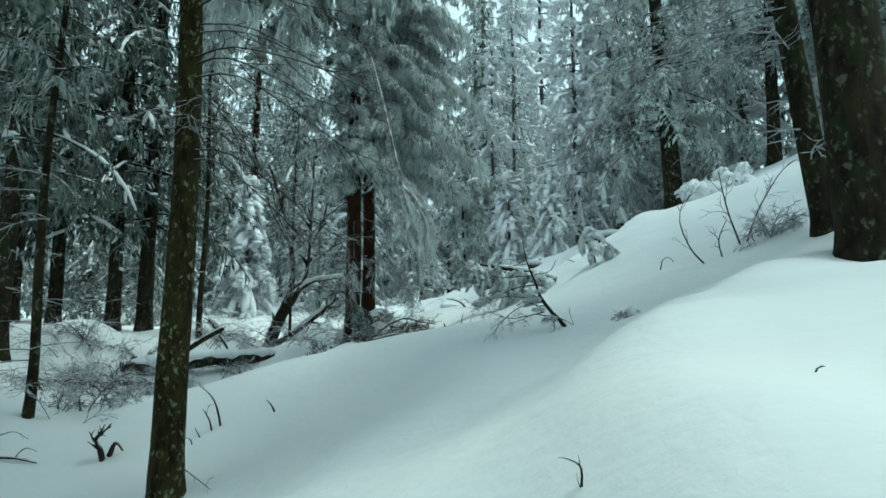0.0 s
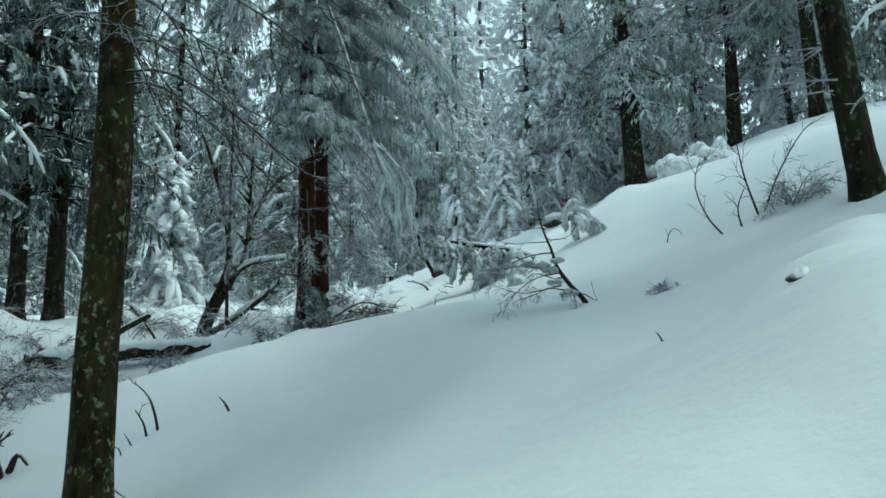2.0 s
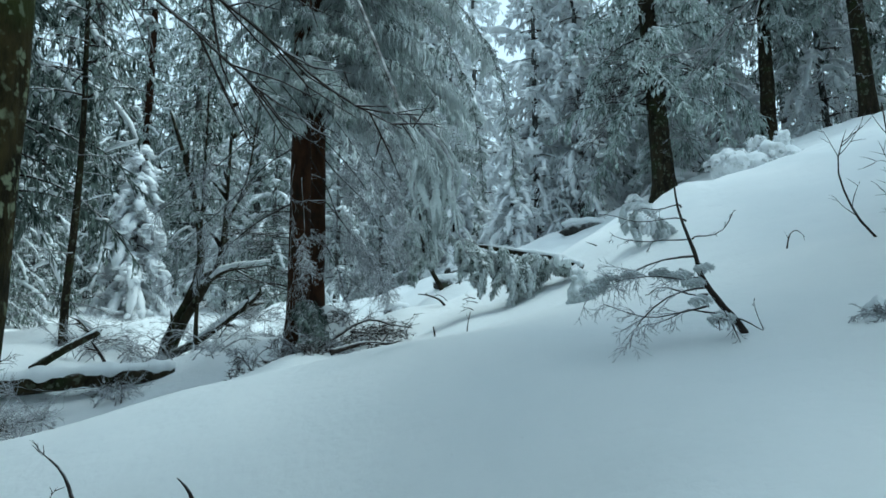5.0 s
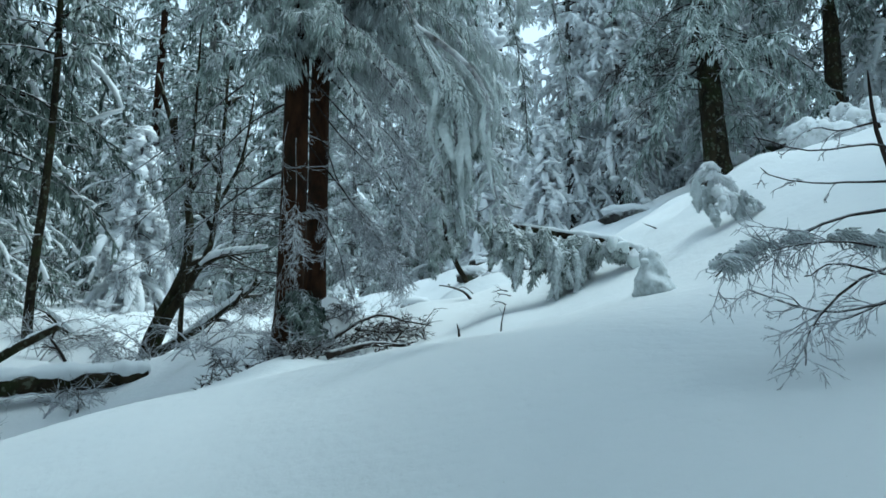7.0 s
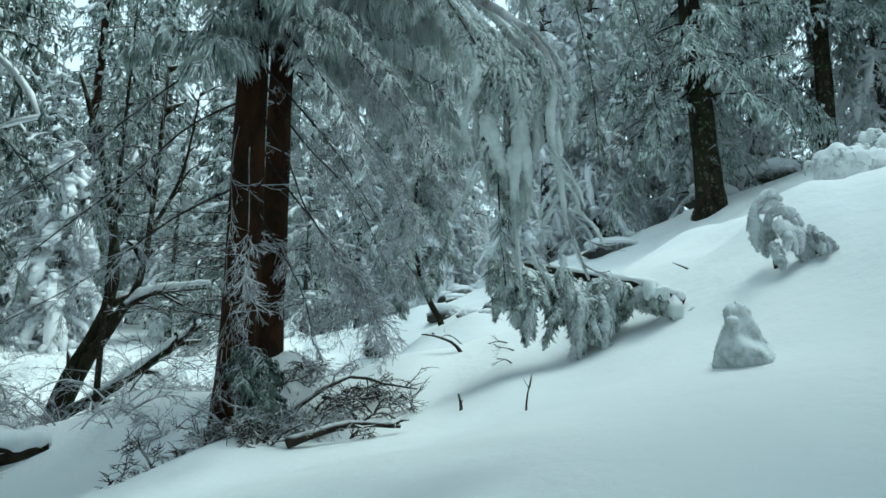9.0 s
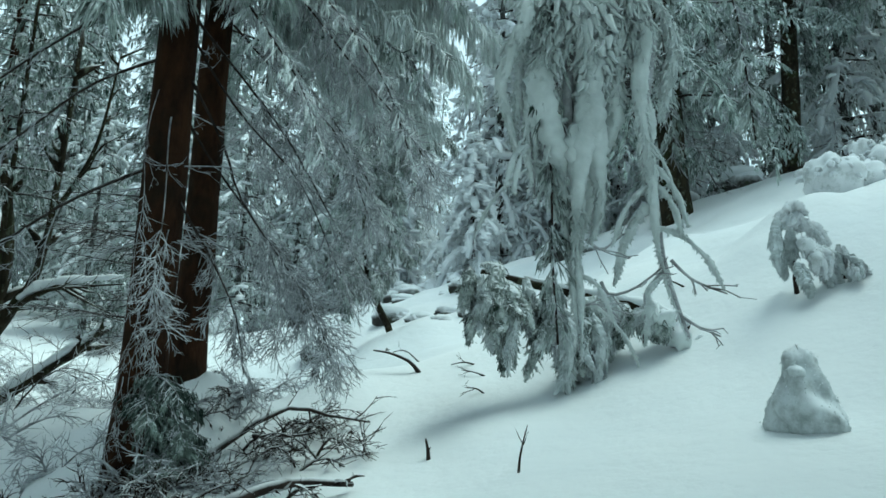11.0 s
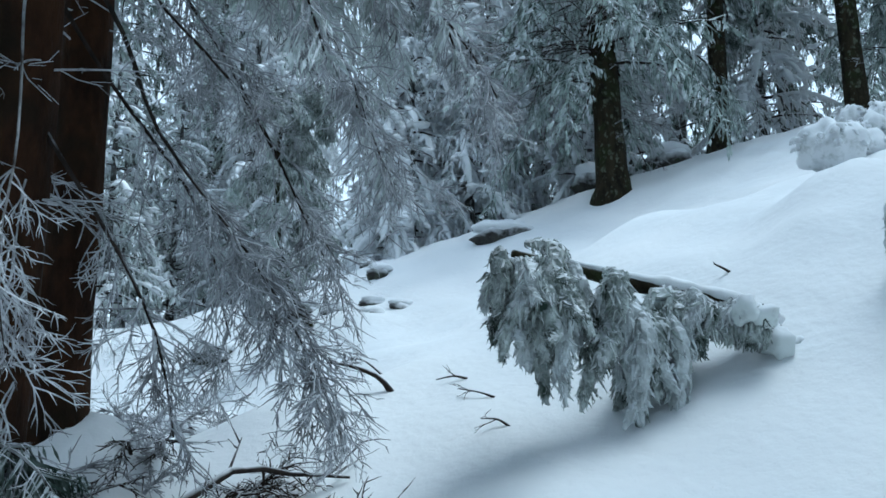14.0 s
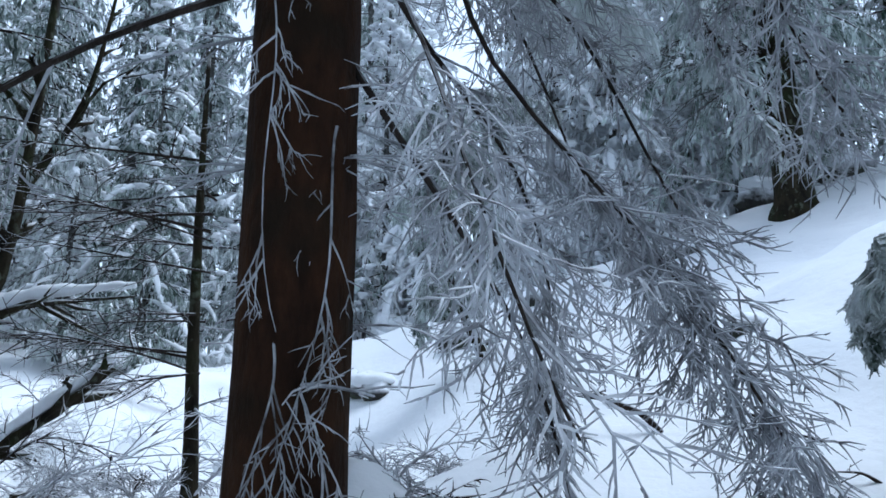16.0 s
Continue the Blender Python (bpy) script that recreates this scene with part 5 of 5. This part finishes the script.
stick(((-3.48, 10.55, -0.03), (-3.52, 10.55, 0.08), (-3.58, 10.55, 0.12)), 0.01, "short dark twig standing in the snow", 631, 1, length=0.05)
stick(((1.25, 2.5, -0.02), (1.26, 2.5, 0.01), (1.28, 2.5, 0.02)), 0.004, "tiny twig end on the snow", 632, 1, length=0.02)
brush(-7.5, 18.2, 0.8, 0.5, 12, 532, "dark bare branches lying in snowy brush", TWIG_DARK)
brush(-7.1, 14.8, 0.8, 0.4, 10, 533, "dark bare branches lying in snowy brush", TWIG_DARK)
for x, y, s, t, n, k in ((-3.7, 23.4, 0.9, 0.5, 14, 560), (-4.7, 24.8, 1.0, 0.6, 14, 561), (-4.2, 27.2, 1.1, 0.7, 14, 562)):
    brush(x, y, s, t, n, k, "tangle of rime-coated bare stems standing in snow")
    brush(x + 0.4, y + 0.5, s * 0.7, t * 0.8, 8, k + 5, "dark bare branches lying in snowy brush", TWIG_DARK)
brush(-0.75, 17.65, 0.4, 0.4, 7, 570, "dark bramble sticks lying over snow near the path", TWIG_DARK)
brush(5.6, 12.4, 0.6, 0.6, 16, 530, "low frosted spruce twigs on the slope", FROST_TWIG)


def dead_spruce_top():
    """The little dead spruce that leans out of the drift."""
    o = np.array((1.75, 10.44, H(1.75, 10.44)))
    ob = thing("dead_spruce", o, "small dead leaning spruce with frosted bare twigs in snow", "tree")
    r = np.random.default_rng(81)
    p = smooth_path([np.array(q) - o for q in ((1.84, 10.49, o[2] - 0.25), (1.72, 10.47, 1.59), (1.55, 10.45, 1.78), (1.39, 10.44, 2.00), (1.33, 10.41, 2.18), (1.20, 10.37, 2.50), (1.15, 10.33, 2.79))], 20)
    g = Geo()
    g.tube(p, np.interp(np.arange(20), [0, 8, 14, 19], [0.036, 0.025, 0.014, 0.004]), 8, 0, 0.1, r)
    part("trunk", g, TWIG_DARK, ob)
    for pts, w, n, sub in ((((1.26, 10.38, 2.43), (0.96, 10.39, 2.45), (0.54, 10.41, 2.45)), 0.10, 6, 2), (((1.29, 10.40, 2.29), (0.96, 10.41, 2.25), (0.68, 10.43, 2.35)), 0.14, 6, 2),
                           (((1.31, 10.40, 2.29), (1.50, 10.35, 2.37), (1.65, 10.31, 2.50)), 0.08, 4, 1), (((1.23, 10.39, 2.54), (1.08, 10.39, 2.56), (0.89, 10.41, 2.49)), 0.16, 8, 2),
                           (((1.34, 10.42, 2.16), (0.97, 10.44, 2.09), (0.66, 10.47, 2.00), (0.46, 10.49, 1.82)), 0.30, 16, 4), (((1.39, 10.44, 2.00), (1.02, 10.39, 1.99), (0.66, 10.34, 1.92)), 0.30, 16, 4),
                           (((1.42, 10.45, 1.92), (1.08, 10.39, 1.82), (0.82, 10.35, 1.61), (0.71, 10.31, 1.45)), 0.30, 12, 4), (((1.45, 10.47, 1.78), (1.18, 10.52, 1.74), (0.92, 10.57, 1.68), (0.66, 10.58, 1.78)), 0.26, 12, 4),
                           (((1.53, 10.48, 1.73), (1.30, 10.54, 1.72), (0.98, 10.63, 1.66)), 0.24, 12, 4), (((1.46, 10.49, 1.87), (1.27, 10.68, 1.92), (1.08, 10.87, 1.92)), 0.24, 10, 3),
                           (((1.57, 10.44, 1.73), (1.48, 10.30, 1.68), (1.36, 10.20, 1.57)), 0.2, 10, 3), (((1.66, 10.45, 1.68), (1.85, 10.43, 1.62), (1.81, 10.40, 1.82)), 0.05, 2, 1), (((1.65, 10.49, 1.70), (1.56, 10.31, 1.61), (1.52, 10.20, 1.49)), 0.16, 10, 3)):
        fan(ob, 8100 + int(1000 * pts[-1][0]), pts, w, n, sub, 2, 0.0042, 0.011 if n > 8 else 0.008, 0.10, 0.25, frost=FROST_TWIG if n > 8 else TWIG_GREY, steps=10)
    for x, y, z, s in ((0.52, 10.47, 1.92, 0.07), (0.62, 10.45, 1.99, 0.06), (1.03, 10.42, 2.04, 0.05), (1.19, 10.42, 2.02, 0.07), (1.31, 10.43, 1.97, 0.06), (0.79, 10.41, 2.02, 0.045), (1.36, 10.44, 1.83, 0.06), (1.52, 10.43, 1.70, 0.07), (1.38, 10.39, 2.08, 0.05)):
        g = Geo()
        rime_mass(g, r, [np.array((x + q * s * 1.6, y, z - 0.25 * abs(q) * s + 0.2 * q * s)) - o for q in (-1, -0.3, 0.4, 1)], (s * 0.25, s * 0.75, s * 0.7, s * 0.2), 40, 0, 0.7)
        part("snow_clump", g, RIME_GREY, ob, "frosted clump of old snow")


dead_spruce_top()


def draped_bough():
    """A fallen bough that rests in the drift, with rime-heavy foliage hanging from it."""
    o = np.array((1.7, 17.2, H(1.7, 17.2)))
    ob = thing("fallen_bough", o, "fallen spruce bough resting on snow with thick frosted foliage hanging", "branch")
    r = np.random.default_rng(91)
    p = smooth_path([np.array(q) - o for q in ((0.70, 17.1, 3.46), (1.05, 17.15, 3.42), (1.6, 17.1, 3.32), (2.2, 16.9, 3.2), (2.62, 16.82, 3.03))], 18)
    g = Geo()
    g.tube(p, np.linspace(0.025, 0.07, 18), 8, 0, 0.08, r)
    limb = part("limb", g, BARK_DARK, ob)
    part("snow", snow_strip(p[5:] + np.array([0, 0, 0.05]), np.interp(np.arange(13), [0, 5, 12], [0.02, 0.07, 0.10]), r, 0.6), SNOW, limb, "snow lying along the limb")
    for x0, y0, z0, w, ln, n in ((0.62, 17.1, 3.5, 0.08, 0.45, 4), (0.78, 17.1, 3.47, 0.11, 0.75, 6), (0.95, 17.1, 3.42, 0.10, 0.92, 6), (1.34, 17.0, 3.36, 0.12, 0.95, 7), (1.54, 16.95, 3.32, 0.10, 1.05, 6), (1.78, 16.9, 3.28, 0.08, 0.6, 5), (1.98, 16.88, 3.24, 0.09, 0.5, 5), (2.2, 16.85, 3.2, 0.1, 0.42, 4)):
        for k in range(int(n * 1.6)):
            g = Geo()
            a = np.array((x0, y0, z0)) - o + np.array((r.normal(0, w * 0.7), r.normal(0, 0.08), -r.uniform(0, 0.25) * ln))
            e = a + np.array((r.normal(0, w * 1.3), r.normal(0, 0.16) - 0.05, -ln * r.uniform(0.3, 0.85)))
            s = r.uniform(0.075, 0.125)
            rime_mass(g, r, [a, (a * 2 + e) / 3 + np.array((r.normal(0, 0.04), -0.05, 0.03)), (a + 2 * e) / 3 + r.normal(0, 0.035, 3), e], (s * 0.4, s, s * 0.95, s * 0.7, s * 0.15), 34, 0, 0.75)
            part("foliage", g, (FROST_DRAPE, FROST_DRAPE, RIME_GREY)[k % 3], ob, smooth=False)
    for k in range(9):
        g = Geo()
        c = np.array((2.15 + 0.09 * k, 16.72 + r.normal(0, 0.09), 3.14 - 0.05 * k + r.normal(0, 0.05))) - o
        g.lump(c, r.uniform(0.07, 0.13, 3), 0, r, 0.16, 12, 16)
        part("snow_clump", g, FROST_PALE, ob, "rounded clump of frosted snow")


draped_bough()


def snow_heap(x, y, lumps, label, name="snow_mound", mat=None, seed=1):
    r = np.random.default_rng(seed)
    z = H(x, y)
    ob = thing(name, (x, y, z), label, "snow", "snow-covered bushes")
    for dx, dy, dz, sx, sy, sz in lumps:
        g = Geo()
        g.lump((dx, dy, dz), (sx * 0.86, sy * 0.86, sz * 0.86), 0, r, 0.13, 20, 30)
        for k in range(26):
            d = r.normal(size=3) * (1, 1, 0.7) + (0, -0.3, 0.3)
            d /= np.linalg.norm(d)
            c = np.array((dx, dy, dz)) + d * np.array((sx, sy, sz)) * 0.82
            q = min(sx, sy, sz) * r.uniform(0.12, 0.3)
            rime_mass(g, r, [c, c + np.array((d[0], d[1], 0.1)) * q, c + np.array((d[0] * 1.6, d[1] * 1.6, -0.6)) * q], (q * 0.5, q * 0.6, q * 0.15), 7, 0, 0.8, 0.9, 0.5)
        part("snow_clump", g, mat or SNOW_RIME, ob)
    return ob


def cone_mound():
    r = np.random.default_rng(95)
    o = (1.8, 14.4, H(1.8, 14.4))
    ob = thing("snow_mound", o, "pointed snow-caked young spruce tip poking from the slope", "snow", "snow-covered bushes")
    g = Geo()
    s = np.linspace(0, 1, 20)
    rad = np.interp(s, [0, 0.1, 0.3, 0.55, 0.75, 0.92, 0.98, 1], [0.24, 0.27, 0.25, 0.18, 0.125, 0.11, 0.07, 0.01])
    ang = np.arange(22) * 2 * np.pi / 22
    ring = []
    for k, (t, q) in enumerate(zip(s, rad)):
        wob = 1 + 0.12 * np.sin(3 * ang + 5 * t) + 0.09 * np.sin(5 * ang + 11 * t + 1) + 0.08 * np.sin(13 * t + ang) + r.uniform(-0.03, 0.03, 22)
        ring.append(np.stack([-0.10 * np.sqrt(t) + q * wob * np.cos(ang), q * wob * np.sin(ang), np.full(22, -0.08 + 0.56 * t) + 0.015 * np.sin(5 * ang + 3 * t)], -1))
    v = np.concatenate(ring)
    k, i = np.meshgrid(np.arange(19), np.arange(22), indexing="ij")
    j = (i + 1) % 22
    g.add(v, np.stack([k * 22 + i, k * 22 + j, (k + 1) * 22 + j, (k + 1) * 22 + i], -1).reshape(-1, 4))
    q = r.integers(0, len(v), 900)
    p = v[q] + r.normal(0, 0.006, (900, 3))
    d = v[q] - np.array((-0.05, 0, 0.1))
    d /= np.linalg.norm(d, axis=1)[:, None]
    g.spikes(p, p + (d * 0.6 + r.normal(0, 0.5, (900, 3))) * 0.005, 0.006, 0, r)
    for k in range(7):
        c = v[int(r.integers(40, len(v) - 60))] * 0.93
        w = r.uniform(0.025, 0.06)
        g.lump(c, (w * 1.2, w * 1.2, w), 0, r, 0.12, 9, 12)
    part("snow_clump", g, RIME_GREY, ob).scale = (0.76, 0.85, 0.9)


cone_mound()


def dwarf(x, y, tall, seed, label, clumps):
    """A little spruce caked in rime: drooping, ragged clumps on a bent stem."""
    r = np.random.default_rng(seed)
    ob = thing("young_spruce", (x, y, H(x, y)), label, "tree", "small snow-caked spruces")
    g = Geo()
    g.tube([(0.1, 0.1, -0.2), (0.06, 0.1, tall * 0.25), (0.02, 0.05, tall * 0.45)], [0.03, 0.02, 0.006], 6)
    part("trunk", g, TWIG_DARK, ob)
    for i, (a, b, c, rad) in enumerate(clumps):
        g = Geo()
        line = smooth_path([np.array(q) * tall for q in (a, b, c)], 7)
        for k in range(4):
            w = rad * tall * r.uniform(0.4, 0.62)
            rime_mass(g, r, line + r.normal(0, 0.4, 3) * rad * tall + r.normal(0, 0.08, (7, 3)) * rad * tall, w * r.uniform(0.6, 1.3, 7) * (0.6, 0.9, 1.0, 1.0, 0.9, 0.7, 0.25), 40, 0, 0.95, 0.85, 0.8)
        part("bough", g, (SNOW_RIME, RIME_GREY)[i % 2], ob)
    return ob


ARCH = (((0.1, 0, 0.92), (-0.12, -0.05, 1.0), (-0.3, -0.05, 0.86), 0.13), ((-0.25, -0.05, 0.85), (-0.3, -0.06, 0.62), (-0.26, -0.06, 0.3), 0.10), ((0.02, 0, 0.9), (0.2, -0.05, 0.8), (0.34, -0.08, 0.6), 0.11), ((-0.05, 0.1, 0.8), (0.0, 0.15, 0.6), (0.05, 0.2, 0.35), 0.13),
        ((0.0, -0.1, 0.62), (0.1, -0.2, 0.45), (0.08, -0.28, 0.2), 0.15), ((0.1, -0.1, 0.5), (0.3, -0.12, 0.35), (0.42, -0.15, 0.1), 0.12), ((0.3, -0.05, 0.3), (0.46, -0.05, 0.2), (0.6, -0.05, 0.03), 0.09), ((-0.1, -0.15, 0.3), (-0.12, -0.25, 0.15), (-0.12, -0.3, 0.0), 0.11))
dwarf(3.36, 16.22, 0.78, 96, "small spruce caked in snow standing on the slope", ARCH)
dwarf(3.72, 16.02, 0.42, 97, "low snow-caked spruce tip beside a taller one", ARCH[3:])
snow_heap(7.3, 19.4, ((0, 0, 0.15, 0.6, 0.5, 0.45), (-0.5, -0.1, 0.1, 0.5, 0.4, 0.4), (0.55, 0, 0.3, 0.5, 0.4, 0.45), (0.95, 0.2, 0.75, 0.22, 0.2, 0.4), (0.35, 0.2, 0.65, 0.25, 0.2, 0.35), (1.1, 0.1, 0.2, 0.6, 0.5, 0.45)), "bush buried under lumpy rime and snow", seed=5)
snow_heap(2.52, 9.95, ((0.1, 0.15, -0.02, 0.16, 0.13, 0.16),), "small frosted tuft half buried in snow", seed=8)
brush(2.5, 9.85, 0.10, 0.22, 6, 531, "small frosted tuft of twigs in the snow", FROST_TWIG)


def rock(x, y, size, seed, label, cap=True, lift=0.0):
    r = np.random.default_rng(seed)
    ob = thing("rock", (x, y, H(x, y) + lift), label, "rock", "rocks in the snow")
    g = Geo()
    g.lump((0, 0, 0), size, 0, r, 0.16, 12, 16)
    stone = part("stone", g, ROCK, ob)
    if cap:
        g = Geo()
        g.lump((0, 0.05 * size[1], size[2] * 0.72), (size[0] * 0.98, size[1] * 0.95, size[2] * 0.55), 0, r, 0.10, 11, 18)
        part("snow", g, SNOW, stone, "smooth cap of white snow")


rock(1.68, 6.05, (0.07, 0.06, 0.055), 701, "small dark clod under an overhang of snow", False, -0.01)
rock(-0.3, 22.4, (0.5, 0.4, 0.35), 702, "dark mossy rock under a snow cap in the gully", True, -0.32)
rock(-1.6, 24.4, (0.5, 0.4, 0.35), 703, "dark rock under snow in the gully")
rock(11.2, 26.9, (0.6, 0.5, 0.38), 704, "dark boulder under thick snow on the hillside")
rock(9.9, 28.0, (0.7, 0.5, 0.45), 705, "dark boulder under thick snow on the hillside")
rock(6.0, 26.4, (0.7, 0.5, 0.34), 706, "broad dark rock ledge capped with snow by the stream", True, -0.16)
for i, (x, y, s) in enumerate(((4.2, 34.5, 0.5), (4.9, 36.2, 0.6), (3.6, 32.4, 0.4), (5.6, 38.5, 0.7), (3.0, 30.2, 0.35), (5.0, 33.6, 0.35), (6.3, 41, 0.7), (2.4, 29.0, 0.3), (4.0, 38.0, 0.5), (2.6, 20.4, 0.22), (0.3, 26.5, 0.4))):
    rock(x, y, (s, s * 0.8, s * 0.6), 710 + i, "dark stream stone with a round cap of snow")
rnd = np.random.default_rng(77)
for i in range(34):
    y = 23.6 + 0.5 * i + rnd.uniform(-0.4, 0.4)
    x = stream_x(y) + rnd.uniform(-0.9, 1.1) - 0.4
    q = rnd.uniform(0.16, 0.42)
    rock(x, y, (q, q * 0.8, q * 0.62), 730 + i, "dark wet stream stone under a cushion of snow", rnd.uniform() < 0.85, rnd.uniform(-0.14, 0.03))
for i, (x, y) in enumerate(((-3.4, 22.4), (-4.0, 23.6), (-6.4, 23.4), (-3.6, 25.0), (-5.2, 26.0), (-2.0, 26.2), (-7.4, 24.4), (-0.9, 28.0), (-8.6, 29.0), (2.2, 31.0), (-6.6, 28.0))):
    brush(x, y, 1.2, 0.8, 8, 560 + i, "snow-laden bare bush in the bright clearing", SNOW_BOUGH if i % 4 else FROST_TWIG)
